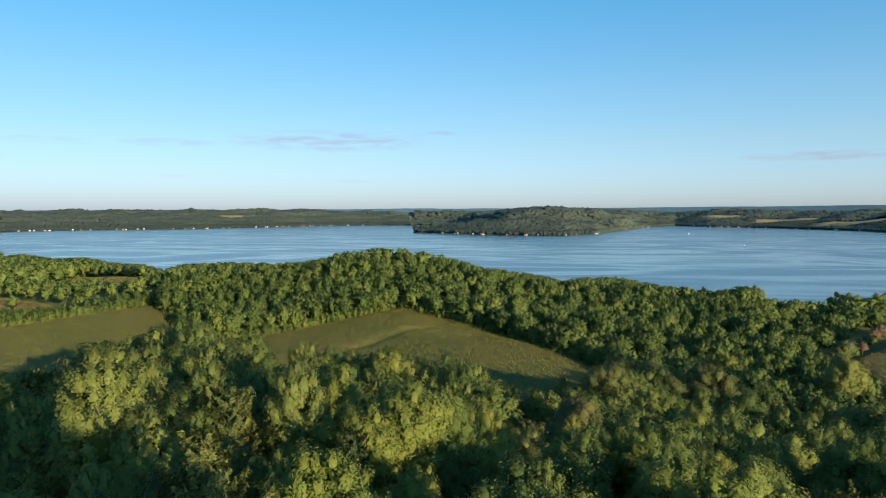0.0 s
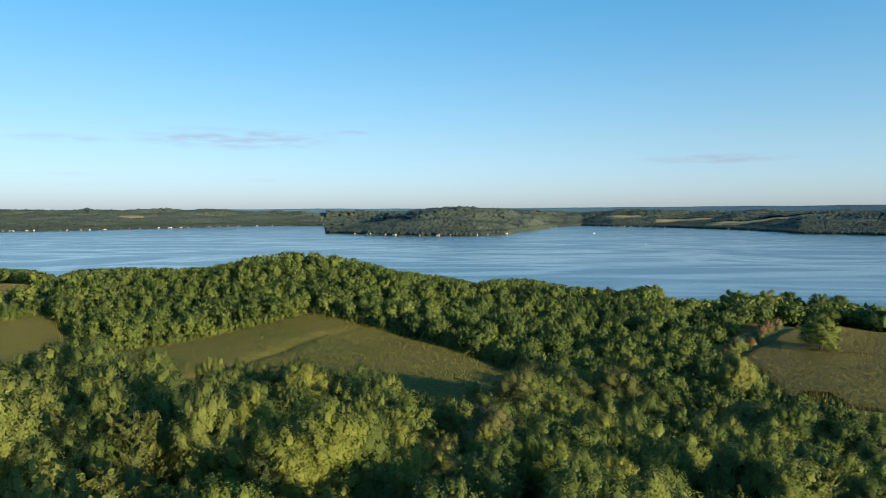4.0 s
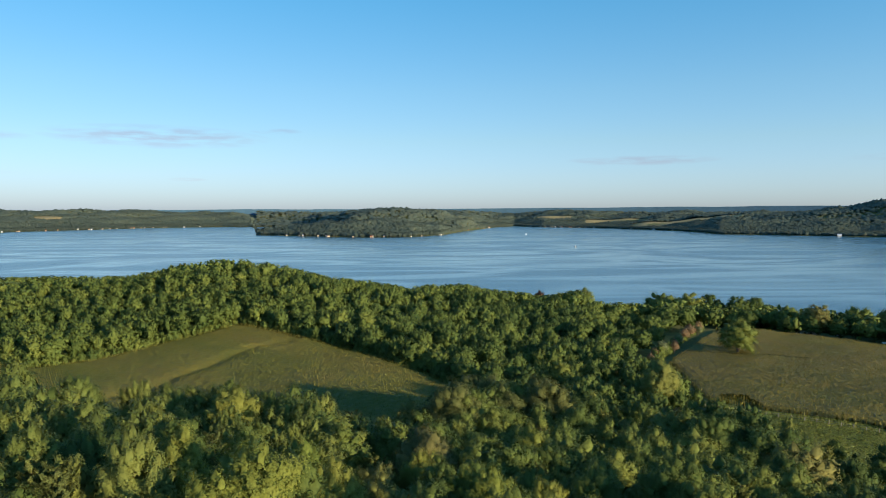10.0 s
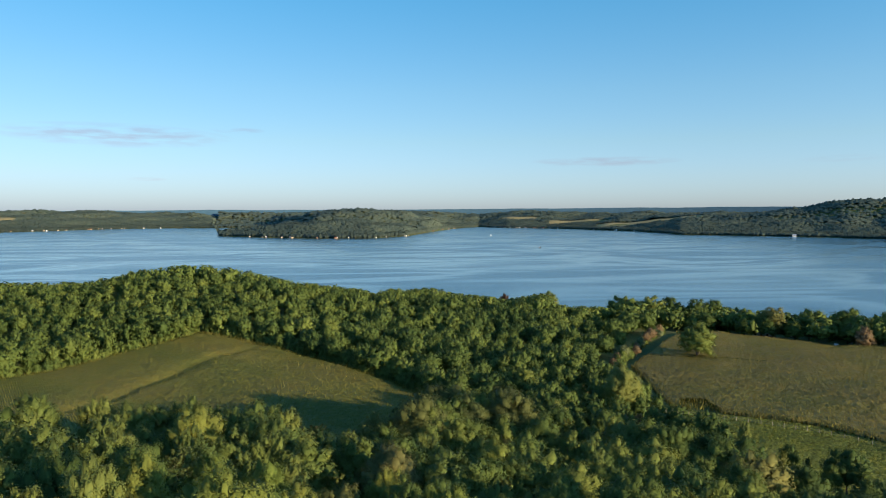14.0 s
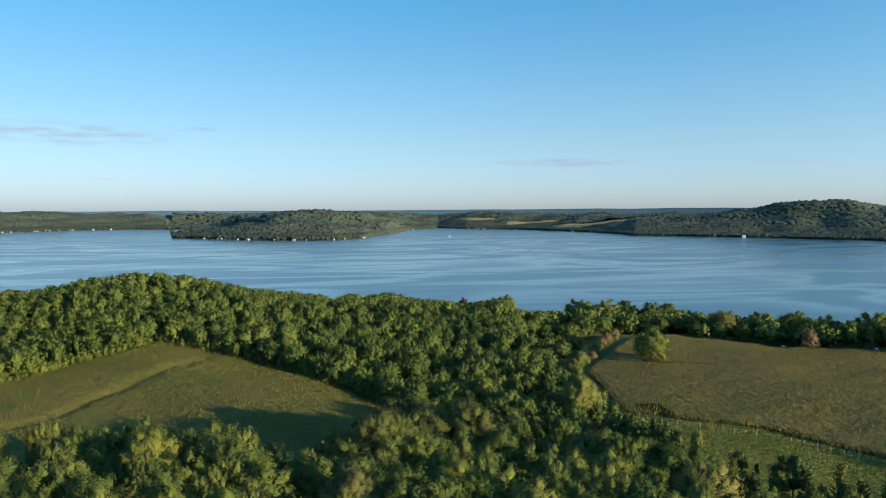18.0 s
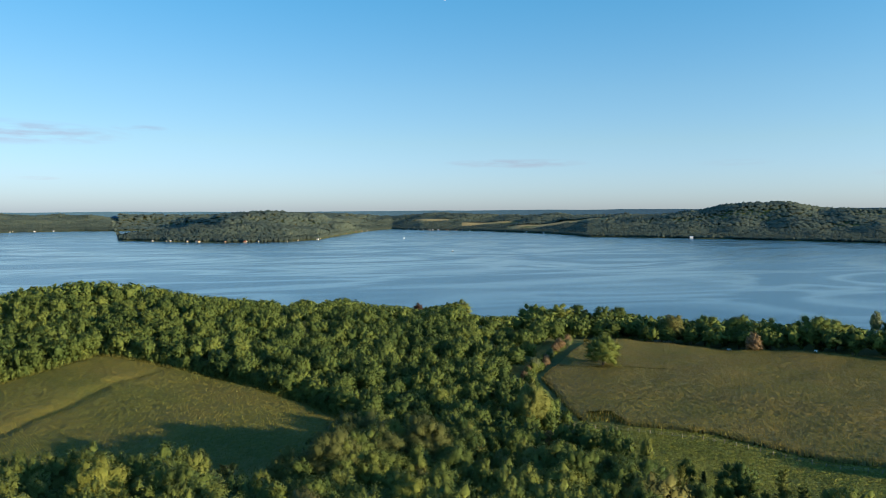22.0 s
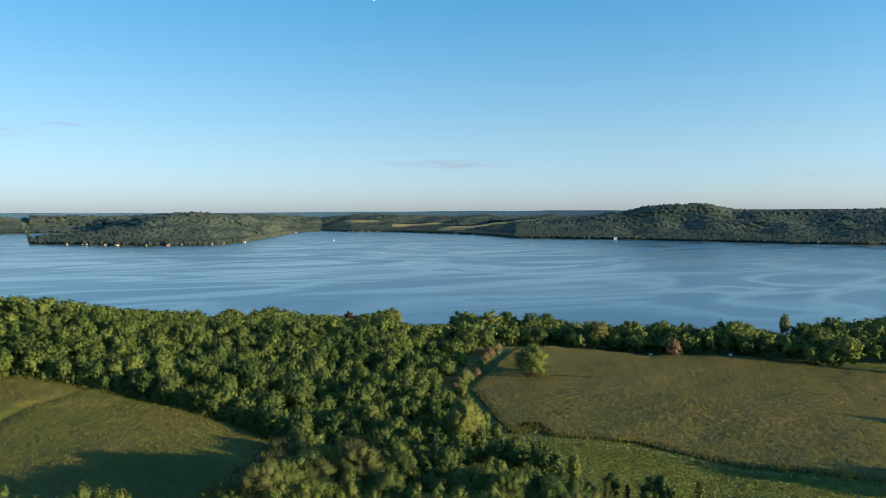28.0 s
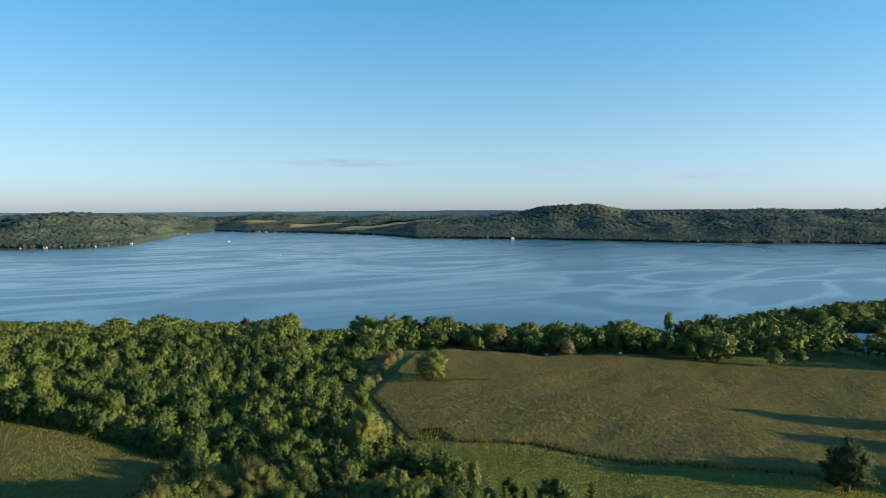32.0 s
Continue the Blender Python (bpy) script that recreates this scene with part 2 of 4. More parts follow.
def height(x, y):
    """The ground's height over the lake."""
    x, y = np.asarray(x, float), np.asarray(y, float)
    r, az = np.hypot(x, y), np.degrees(np.arctan2(x, y))
    d1, d2 = curve(SHORE, az) + 10 * wavy(az / 9, az / 17, 1.0), curve(FAR, az) + 14 * wavy(az / 5, az / 11, 2.0)
    near = 13.2 + 1.2 * wavy(x / 160, y / 160, 0.5) + 0.55 * wavy((x + 0.6 * y) / 190, (y - 0.7 * x) / 75, 1.5)
    # the knoll at (114, 20) is added out of view to cast shade
    near = near + hill(x, y, -4, -6, 32, 124, 124) + hill(x, y, -30, 82, 5, 38, 30) + hill(x, y, -36, 136, 7, 44, 30) + hill(x, y, 114, 20, 8, 34, 30) + hill(x, y, -34, 428, 24, 150, 80, -8) + hill(x, y, 5, 285, 5, 90, 60)
    near = near + hill(x, y, -260, 330, 9, 170, 170) + hill(x, y, 235, 262, 2.5, 60, 90) + hill(x, y, -420, 700, 4, 200, 150) + hill(x, y, -240, 520, 7, 70, 60)
    near = near - 1.5 * np.exp(-(off(x, y, WATERWAY) / 4.2) ** 2)
    into = d1 - r
    near = near * smooth((into + 6) / 170) + np.clip(into * 0.12, -4, 1.4)
    # far country
    out = r - d2
    point = smooth((az + 4.5) / 2.5) * smooth((18.5 - az) / 4.0)
    point = point * (1 - smooth((out - 600 - 1100 * smooth((6 - az) / 6)) / 600))
    far = 3 + 52 * smooth(out / 1050) * (1 - 0.8 * point) + 8 * smooth(out / 300) * wavy(x / 900, y / 900, 3.0)
    far = far + hill(x, y, 300, 2690, 40, 250, 200) + hill(x, y, 590, 3280, 40, 400, 300) + hill(x, y, 60, 3900, 10, 600, 300)
    far = far + hill(x, y, 2560, 2370, 62, 300, 150, -42) + hill(x, y, 2900, 1900, 40, 900, 330, -42) + hill(x, y, 3050, 1150, 36, 700, 500) + hill(x, y, 2250, 2900, 14, 500, 350)
    far = far + hill(x, y, -1000, 4300, 14, 900, 250) + hill(x, y, 1700, 4050, 12, 420, 190)
    far = far + (19 + 7 * wavy(az / 17, az / 31, 4.0)) * smooth((r - 4250) / 450)
    far = far + 9 * smooth((out - 40) / 320) * wavy(x / 330, y / 260, 6.0)
    # a bay behind the low end of the wooded point
    bay = (az > -2.62) & (az < 2.6) & (out > 150 + 90 * (az + 2.3)) & (r < 4060 + 30 * wavy(az / 3, az / 5, 2.0))
    far = np.where((az > -2.62) & (az < 2.6) & (r > 4000), far * (0.06 + 0.94 * smooth((r - 4060) / 800)), far)
    far = far * smooth((out + 20) / 300) + np.clip(out * 0.05, 0, 1.2)
    return np.where(r < d1 + 35, near, np.where((out > 0) & ~bay, np.maximum(far, 0.4), np.maximum(np.minimum(-1, out * 0.05), -4.0)))


def inside(poly, x, y):
    x, y = np.asarray(x, float), np.asarray(y, float)
    hit = np.zeros(x.shape, bool)
    for (ax, ay), (bx, by) in zip(poly, poly[1:] + poly[:1]):
        if ay != by:
            hit ^= ((ay > y) != (by > y)) & (x < (bx - ax) * (y - ay) / (by - ay) + ax)
    return hit


VALLEY_FIELD = [(66, 224), (54, 255), (26, 297), (-4, 330), (-23, 346), (-48, 328), (-76, 302), (-100, 292), (-118, 312), (-152, 366), (-176, 336), (-205, 304),
                (-250, 285), (-215, 205), (-140, 178), (-90, 165), (-58, 158), (-20, 153), (6, 149), (24, 154), (36, 170), (47, 188)]
RIDGE_FIELD = [(141, 211), (160, 269), (236, 345), (264, 342), (302, 306), (316, 285), (332, 262), (358, 206), (405, 149), (450, 110), (400, 20), (300, 30), (241, 88), (190, 145), (176, 178)]
PASTURE = [(139, 209), (176, 180), (190, 146), (243, 90), (298, 28), (270, -10), (195, 20), (165, 70), (140, 118), (126, 155), (114, 186)]
WEST_FIELD = [(-332, 598), (-300, 612), (-222, 510), (-184, 428), (-206, 428), (-250, 472)]
WEST_STRIP = [(-290, 410), (-258, 400), (-224, 380), (-203, 362), (-213, 354), (-240, 366), (-280, 380)]
LAWN = [(236, 345), (250, 374), (284, 354), (300, 332), (303, 308), (264, 343)]
LIT_LAWN = [(360, 206), (376, 224), (404, 194), (440, 178), (424, 148), (407, 150)]
HEDGE_GAP = [(134, 208), (142, 214), (192, 148), (243, 91), (300, 35), (296, 25), (237, 83), (185, 140), (171, 172)]
HOMES = [(307, 358), (285, 458), (505, 301), (486, 194), (472, 181), (334, 366)]     # feet of the houses on this shore
TRACK_SIDE = [(140, 212), (160, 269), (236, 345), (225, 353), (147, 277), (129, 216)]
OPEN = [TRACK_SIDE, VALLEY_FIELD, RIDGE_FIELD, PASTURE, WEST_FIELD, WEST_STRIP, LAWN, LIT_LAWN, HEDGE_GAP]


def mesh_of(name, verts, faces, mats, mat_ix=None, tint=None, flat=True, normals=None):
    """A mesh from arrays; all faces have the same number of corners."""
    me = bpy.data.meshes.new(name)
    verts, faces = np.asarray(verts, np.float32), np.asarray(faces, np.int32)
    nf, k = faces.shape
    me.vertices.add(len(verts))
    me.vertices.foreach_set("co", verts.ravel())
    me.loops.add(nf * k)
    me.loops.foreach_set("vertex_index", faces.ravel())
    me.polygons.add(nf)
    me.polygons.foreach_set("loop_start", np.arange(0, nf * k, k, dtype=np.int32))
    me.polygons.foreach_set("use_smooth", np.full(nf, not flat))
    for m in mats:
        me.materials.append(m)
    if mat_ix is not None:
        me.polygons.foreach_set("material_index", np.asarray(mat_ix, np.int32))
    if tint is not None:
        me.attributes.new("tint", "FLOAT", "FACE").data.foreach_set("value", np.asarray(tint, np.float32))
    me.update(calc_edges=True)
    me.validate()
    if normals is not None:
        me.polygons.foreach_set("use_smooth", np.full(nf, True))
        me.attributes.new("custom_normal", "FLOAT_VECTOR", "POINT").data.foreach_set("vector", np.asarray(normals, np.float32).ravel())
        me.update()
    return me


# ---- ground and lake ----
bearings = np.r_[np.arange(-180, -44, 5.0), np.arange(-44, 84, 0.5), np.arange(85, 180, 5.0)]
rings = np.r_[0.0, np.geomspace(6, 4960, 190)]
A, R = np.meshgrid(np.radians(bearings), rings)
gx, gy = R * np.sin(A), R * np.cos(A)
gv = np.stack([gx, gy, height(gx, gy)], -1).reshape(-1, 3)
nb, nr = len(bearings), len(rings)
i, j = np.meshgrid(np.arange(nb), np.arange(nr - 1))
i2 = (i + 1) % nb
gf = np.stack([j * nb + i, (j + 1) * nb + i, (j + 1) * nb + i2, j * nb + i2], -1).reshape(-1, 4)[:, ::-1]
ground = tagged(new("ground", mesh_of("ground", gv, gf, [M_GROUND], flat=False)), "rolling green farmland and wooded hills round the lake", "ground", "", "structure")

wa = np.radians(np.arange(0, 360, 3.0))
wv = np.concatenate([[(0, 0, 0)], np.stack([4940 * np.sin(wa), 4940 * np.cos(wa), 0 * wa], -1)])
wf = np.array([(0, 1 + (q + 1) % len(wa), 1 + q) for q in range(len(wa))])
water = tagged(new("water", mesh_of("water", wv, wf, [M_WATER])), "wide calm blue lake with winding pale slicks", "lake", "", "structure")

# ---- leaves and trees ----
rng = np.random.default_rng(7)


def unit(v):
    return v / np.maximum(np.linalg.norm(v, axis=-1, keepdims=True), 1e-6)


def leaf_sprays(r, at, face, size, long=1.4, stray=0.42):
    """Pointed leaf sprays at the places at, that face about the way face."""
    n = len(at)
    nrm = unit(unit(face) + stray * r.normal(size=(n, 3)))
    u = unit(np.cross(nrm, r.normal(size=(n, 3))))
    v = np.cross(nrm, u)
    s = (size * r.uniform(0.6, 1.4, n))[:, None]
    tri = np.stack([at - u * s * 0.55 * long - v * s * 0.45, at + u * s * 0.75 * long, at - u * s * 0.35 * long + v * s * 0.55], 1)
    return tri.reshape(-1, 3), np.arange(n * 3).reshape(n, 3)


def ball(r, seg=7, rows=5):
    """A lumpy unit ball of quads."""
    th, ph = np.linspace(0, 2 * np.pi, seg, endpoint=False), np.linspace(0.12, np.pi - 0.12, rows)
    P, Q = np.meshgrid(ph, th, indexing="ij")
    k = 1 + r.uniform(-0.13, 0.13, P.shape)
    v = np.stack([np.sin(P) * np.cos(Q) * k, np.sin(P) * np.sin(Q) * k, np.cos(P) * k], -1).reshape(-1, 3)
    f = [(a * seg + b, (a + 1) * seg + b, (a + 1) * seg + (b + 1) % seg, a * seg + (b + 1) % seg) for a in range(rows - 1) for b in range(seg)]
    return v, np.array(f)


def tris(f):
    return np.concatenate([f[:, [0, 1, 2]], f[:, [0, 2, 3]]])


def stack(parts):
    vs, fs, base = [], [], 0
    for v, f in parts:
        vs.append(v)
        fs.append(f + base)
        base += len(v)
    return np.concatenate(vs), np.concatenate(fs)


def broad_crown(seed, n, size, tufts, wide=0.30, base=0.22, lift=0.35, puff=0.27, stray=0.42, soft=0.17, core=0.58, fine=(9, 6), rough=0.26, knob=(6, 5)):
    """A crown for a tree 1 high: many leafy tufts on boughs round a dark core, with gaps between them: verts, faces, normals."""
    r = np.random.default_rng(seed)
    mid, axes = np.array((0, 0, (1 + base) / 2)), np.array((wide, wide, (1 - base) / 2))
    k = np.arange(tufts)
    up = 1 - 1.68 * (k + 0.5) / tufts
    a = k * 2.39996 + r.uniform(-0.5, 0.5, tufts)
    ring = np.sqrt(1 - up ** 2)
    d = unit(np.stack([ring * np.cos(a), ring * np.sin(a), up], 1) + 0.16 * r.normal(size=(tufts, 3)))
    p1, p2 = r.uniform(0, 6.28, 2)
    reach = r.uniform(1 - rough, 1.0, tufts) * (1 + 0.12 * np.sin(2 * a + p1) + 0.10 * np.sin(3 * a + 4 * up + p2))
    rad = puff * wide * r.uniform(0.65, 1.3, tufts)
    c = mid + d * axes * (reach * (1 - 0.55 * puff))[:, None]
    axis = unit(d + np.array((0, 0, lift)))

    v, f = ball(r, *fine)
    dv = unit(v)
    near = np.argmax(dv @ d.T, 1)
    parts, ns = [(mid + dv * axes * (core * reach[near])[:, None], tris(f))], [unit(dv + 0.3 * r.normal(size=dv.shape))]

    def tuft(i, q, far):
        """Points of the tufts i, the ways q from their middles; the sunward ends are drawn out into shoots."""
        along = (q * axis[i]).sum(1).clip(0)
        return c[i] + q * (rad[i] * far)[:, None] + axis[i] * (along ** 2 * rad[i] * (0.2 + 0.5 * lift))[:, None]

    # the closed foliage of each tuft, and the leaf sprays that stand out from it
    kv, kf = ball(r, *knob)
    kq = unit(np.tile(kv, (tufts, 1)) + 0.12 * r.normal(size=(tufts * len(kv), 3)))
    ki = np.repeat(np.arange(tufts), len(kv))
    kat = tuft(ki, kq, r.uniform(0.46, 0.66, len(ki)))
    parts.append((kat, tris((kf[None] + (np.arange(tufts) * len(kv))[:, None, None]).reshape(-1, 4))))
    ns.append(unit(kq * 0.55 + unit((kat - mid) / axes) * 0.6 + 0.12 * r.normal(size=kq.shape)))
    i = r.choice(tufts, n, p=rad ** 2 / (rad ** 2).sum())
    q = unit(r.normal(size=(n, 3)) + 0.7 * axis[i])
    at = tuft(i, q, r.uniform(0.62, 1.14, n))
    nrm = unit(q * 0.55 + unit((at - mid) / axes) * 0.6)
    parts.append(leaf_sprays(r, at, nrm + np.array((0, 0, 0.1)), size, 1.15, stray))
    ns.append(np.repeat(unit(nrm + soft * r.normal(size=nrm.shape)), 3, axis=0))
    v, f = stack(parts)
    v[:, 2] *= 1.0 / np.quantile(v[:, 2], 0.997)
    return v, f, np.concatenate(ns)


def cedar_crown(seed, n, size, slim=0.2):
    """A pointed conifer crown: rising boughs that end in ragged feathery tips."""
    r = np.random.default_rng(seed)
    parts = []
    v, f = ball(r, 7, 6)
    v = v * np.array((slim * 0.5, slim * 0.5, 0.40)) + (0, 0, 0.48)
    top = np.clip((v[:, 2] - 0.1) / 0.85, 0, 1)
    v[:, :2] *= (1.25 - 1.1 * top)[:, None]
    parts.append((v, tris(f)))
    ns = [unit(v * np.array((1, 1, 0.1)) - np.array((0, 0, 0.03)))]
    boughs = 64
    bz = 0.06 + 0.86 * (np.arange(boughs) + 0.5) / boughs
    ba = np.arange(boughs) * 2.39996 + r.uniform(-0.4, 0.4, boughs)
    bl = slim * (1.10 - bz) ** 0.7 * r.uniform(0.7, 1.35, boughs) + 0.02
    rise = r.uniform(0.35, 0.95, boughs)
    k = r.integers(0, boughs, n)
    t = r.uniform(0.1, 1.0, n) ** 0.8
    fan = (1.08 - t) * 0.34 * bl[k]
    spread = r.normal(size=(n, 3)) * np.stack([fan, fan, fan * 0.6], 1) * 0.55
    at = np.stack([np.cos(ba[k]) * bl[k] * t, np.sin(ba[k]) * bl[k] * t, bz[k] + rise[k] * bl[k] * t * t], 1) + spread
    at[:, 2] = np.minimum(at[:, 2], 1.0)
    out = np.stack([np.cos(ba[k]), np.sin(ba[k]), 0.5 + 0 * t], 1)
    parts.append(leaf_sprays(r, at, out + spread * 30, size, 1.7, 0.5))
    ns.append(np.repeat(unit(out + spread * 14 / slim * 0.2 + 0.4 * r.normal(size=out.shape)), 3, axis=0))
    return (*stack(parts), np.concatenate(ns))


def tube(points, radii, seg=6):
    """A tapered limb along points."""
    p = np.array(points, float)
    vs = []
    for k, (c, q) in enumerate(zip(p, radii)):
        d = unit(p[min(k + 1, len(p) - 1)] - p[max(k - 1, 0)])
        u = unit(np.cross(d, (0.31, 0.95, 0.05)))
        w = np.cross(d, u)
        a = np.arange(seg) * 2 * np.pi / seg
        vs.append(c + q * (np.cos(a)[:, None] * u + np.sin(a)[:, None] * w))
    v = np.concatenate(vs)
    f = [(k * seg + a, k * seg + (a + 1) % seg, (k + 1) * seg + (a + 1) % seg, (k + 1) * seg + a) for k in range(len(p) - 1) for a in range(seg)]
    return v, np.array(f)


def trunk_mesh(name, seed, mat, limbs=5, top=0.75, thick=0.016, reach=0.2):
    r = np.random.default_rng(seed)
    parts = [tube([(0, 0, -0.04), (0.004, 0.002, 0.15), (-0.004, 0.006, 0.4), (0.003, 0, top)], [thick * 1.35, thick, thick * 0.75, thick * 0.2])]
    for q in range(limbs):
        a, z = q * 2.4 + r.uniform(-0.4, 0.4), 0.2 + 0.45 * q / max(1, limbs)
        e = reach * r.uniform(0.6, 1.0)
        parts.append(tube([(0, 0, z), (0.45 * e * math.cos(a), 0.45 * e * math.sin(a), z + 0.10), (e * math.cos(a), e * math.sin(a), z + 0.24)], [thick * 0.5, thick * 0.34, thick * 0.1], 5))
    v, f = stack(parts)
    return mesh_of(name, v, f, [mat], flat=False)




def crown_mesh(name, made, material):
    v, f, nrm = made
    return mesh_of(name, v, f, [material], normals=nrm)


# round wide crowns, upright grove crowns, bright open crowns, cedars: fine ones near by, coarser ones further off
BROAD_A = [crown_mesh("crown_broad", broad_crown(10 + q, 24000, 0.0082, 120 + 14 * q, 0.23 + 0.02 * q, 0.18, 0.15 + 0.1 * q, 0.24, rough=0.34, knob=(5, 4)), M_LEAF) for q in range(5)]
GROVE_A = [crown_mesh("crown_upright", broad_crown(40 + q, 24000, 0.0078, 150 + 14 * q, 0.16 + 0.018 * q, 0.12, 1.5, 0.22, rough=0.26, knob=(5, 4)), M_GROVE_LEAF) for q in range(4)]
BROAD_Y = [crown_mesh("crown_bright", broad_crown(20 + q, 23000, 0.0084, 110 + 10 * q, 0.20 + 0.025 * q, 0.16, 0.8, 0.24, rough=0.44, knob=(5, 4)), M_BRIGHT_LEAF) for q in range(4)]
# crowns with the hilltop's shade put into their leaf colour
SHADED_A = [crown_mesh("crown_dark", broad_crown(35 + q, 24000, 0.0082, 130, 0.24 + 0.03 * q, 0.14, 0.3, 0.24, rough=0.34, knob=(5, 4)), M_DARK) for q in range(2)]
OAK_A = [crown_mesh("crown_oak", broad_crown(25 + q, 24000, 0.0088, 150, 0.34 + 0.04 * q, 0.14, 0.4, 0.18, rough=0.42, knob=(5, 4)), M_OAK_LEAF) for q in range(2)]
CEDAR_A = [crown_mesh("crown_cedar", cedar_crown(30 + q, 12000, 0.0080, 0.15 + 0.03 * q), M_CEDAR) for q in range(4)]
BROAD_B_MESH = [crown_mesh("crown_broad_mid", broad_crown(90 + q, 7000, 0.0135, 84 + 8 * q, 0.25 + 0.025 * q, 0.14, 0.1 + 0.08 * q, 0.25, soft=0.14, rough=0.28, knob=(5, 3)), M_LEAF) for q in range(6)]
GROVE_B_MESH = [crown_mesh("crown_upright_mid", broad_crown(45 + q, 7000, 0.0128, 100 + 10 * q, 0.17 + 0.018 * q, 0.12, 1.5, 0.23, soft=0.16, rough=0.26, knob=(5, 3)), M_GROVE_LEAF) for q in range(4)]
CEDAR_B_MESH = [crown_mesh("crown_cedar_mid", cedar_crown(70 + q, 4200, 0.0135, 0.15 + 0.03 * q), M_CEDAR) for q in range(3)]
BROAD_M = [broad_crown(80 + q, 460, 0.036, 24 + 2 * q, 0.22 + 0.018 * q, 0.06, 0.05 + 0.07 * q, 0.32, stray=0.4, soft=0.14, core=0.6, fine=(6, 4), rough=0.28, knob=(4, 3)) for q in range(7)]
BROAD_D = [broad_crown(180 + q, 900, 0.034, 44 + 3 * q, 0.34 + 0.025 * q, 0.06, 0.1 + 0.06 * q, 0.25, stray=0.4, soft=0.14, core=0.66, fine=(7, 5), rough=0.24, knob=(4, 3)) for q in range(7)]
BROAD_C = [broad_crown(110 + q, 70, 0.080, 9 + q, 0.27, 0.04, 0.4, 0.38, stray=0.4, soft=0.16, core=0.62, fine=(6, 4), rough=0.26, knob=(4, 3)) for q in range(6)]
TRUNKS = [trunk_mesh("trunk", 130 + q, M_BARK, 5) for q in range(3)]
TRUNK_CEDAR = trunk_mesh("trunk_cedar", 140, M_BARK, 0, 0.92, 0.012)


def tree(x, y, h, crown, trunk, name="broadleaf_tree", label="", group="", wide=1.0, turn=None, sink=0.0):
    """One tree: trunk with limbs, and the crown on it."""
    t = tagged(new(name, None), label, "tree", group)
    t.matrix_basis = Matrix.LocRotScale((x, y, float(height(x, y)) - sink), Euler((0, 0, random.uniform(0, 6.28) if turn is None else turn)), (h * wide, h * wide, h))
    for part_name, me in (("trunk", trunk), ("crown", crown)):
        o = new(part_name, me)
        o.parent = t
    return t


def forest_mask(x, y):
    r, az = np.hypot(x, y), np.degrees(np.arctan2(x, y))
    ok = (r < curve(SHORE, az) - 4) & (r > 9)
    for p in OPEN:
        ok &= ~inside(p, x, y)
    for hx, hy in HOMES:
        d = math.hypot(hx, hy)
        along, side = (x * hx + y * hy) / d - d, (x * hy - y * hx) / d
        ok &= ~((np.abs(side) < 8) & (along > (-24 if hx > 450 else -5)) & (along < 8))
    return ok


def in_sight(x, y, tall):
    """True where a thing that tall shows over the land to an eye at the top of the climb."""
    k = np.linspace(0.04, 0.96, 44)[None]
    z = height(x[:, None] * k, y[:, None] * k)
    d = np.hypot(x, y)
    return (height(x, y) + tall - 101) / d > ((z - 101) / (d[:, None] * k)).max(1)


# jittered grid of tree places
def places(cell, lo, hi, a0, a1, seed):
    r = np.random.default_rng(seed)
    n = int(hi / cell) + 1
    X, Y = np.meshgrid(np.arange(-n, n) * cell, np.arange(-n, n) * cell)
    X = (X + (np.arange(2 * n)[:, None] % 2) * cell / 2 + r.uniform(-0.36, 0.36, X.shape) * cell).ravel()
    Y = (Y + r.uniform(-0.36, 0.36, Y.shape) * cell).ravel()
    d, a = np.hypot(X, Y), np.degrees(np.arctan2(X, Y))
    k = (d > lo) & (d <= hi) & (a > a0) & (a < a1) & forest_mask(X, Y)
    X, Y = X[k], Y[k]
    k = in_sight(X, Y, 22)
    return X[k], Y[k]


NEAR_R, MID_R, BACK_R = 104.0, 200.0, 420.0
# crowns that set the hillside canopy, some placed only to fit the camera's view: place, height of the top over the
# lake, kind of crown
GROVE_TOPS = [(-33, 70, 62.0), (-53, 138, 53.5), (-52, 149, 52.0), (-44, 124, 55.0), (-61, 151, 50.5), (-40, 148, 49.5), (-29, 149, 47.5), (-23, 145, 47.3), (-12, 141, 47.0), (-3.6, 138, 46.5), (4, 126, 47.5), (19, 140, 39.5), (-16, 80, 58.0), (-40, 92, 56.5), (-28, 108, 54.5)]
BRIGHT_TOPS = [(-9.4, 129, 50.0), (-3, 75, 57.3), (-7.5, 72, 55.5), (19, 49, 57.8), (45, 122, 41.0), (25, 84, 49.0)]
ROUND_TOPS = [(47, 132, 38.0), (63, 143, 38.0), (86, 128, 39.0), (98, 120, 37.7), (87.5, 107, 37.5), (118, 203, 33.5), (93, 225, 30.5), (48, 79, 50.0), (6, 48, 58.5), (-24, 44, 57.0), (-31, 52, 54.5), (-62, 96, 43.0), (-47, 62, 47.0), (-52, 80, 45.0), (-40, 47, 49.0), (-84, 124, 39.0), (70, 92, 42.5), (88, 82, 40.0), (100, 92, 36.0), (111, 102, 31.0), (110, 60, 37.0), (118, 124, 27.5), (113, 142, 28.0), (95, 60, 42.0), (75, 65, 46.0), (108, 165, 26.0), (60, 110, 41.0), (78, 165, 33.0), (62, 190, 29.0), (22, 110, 46.0)]
OAK_TOPS = [(37, 153, 42.5), (50, 158, 40.0), (62, 160, 40.5), (50, 177, 38.0)]
CEDAR_TOPS = [(-14, 44, 62.0), (-32, 84, 55.3), (33, 148, 37.0), (-19, 58, 58.5), (-26, 80, 57.0), (-23, 78, 56.5)]
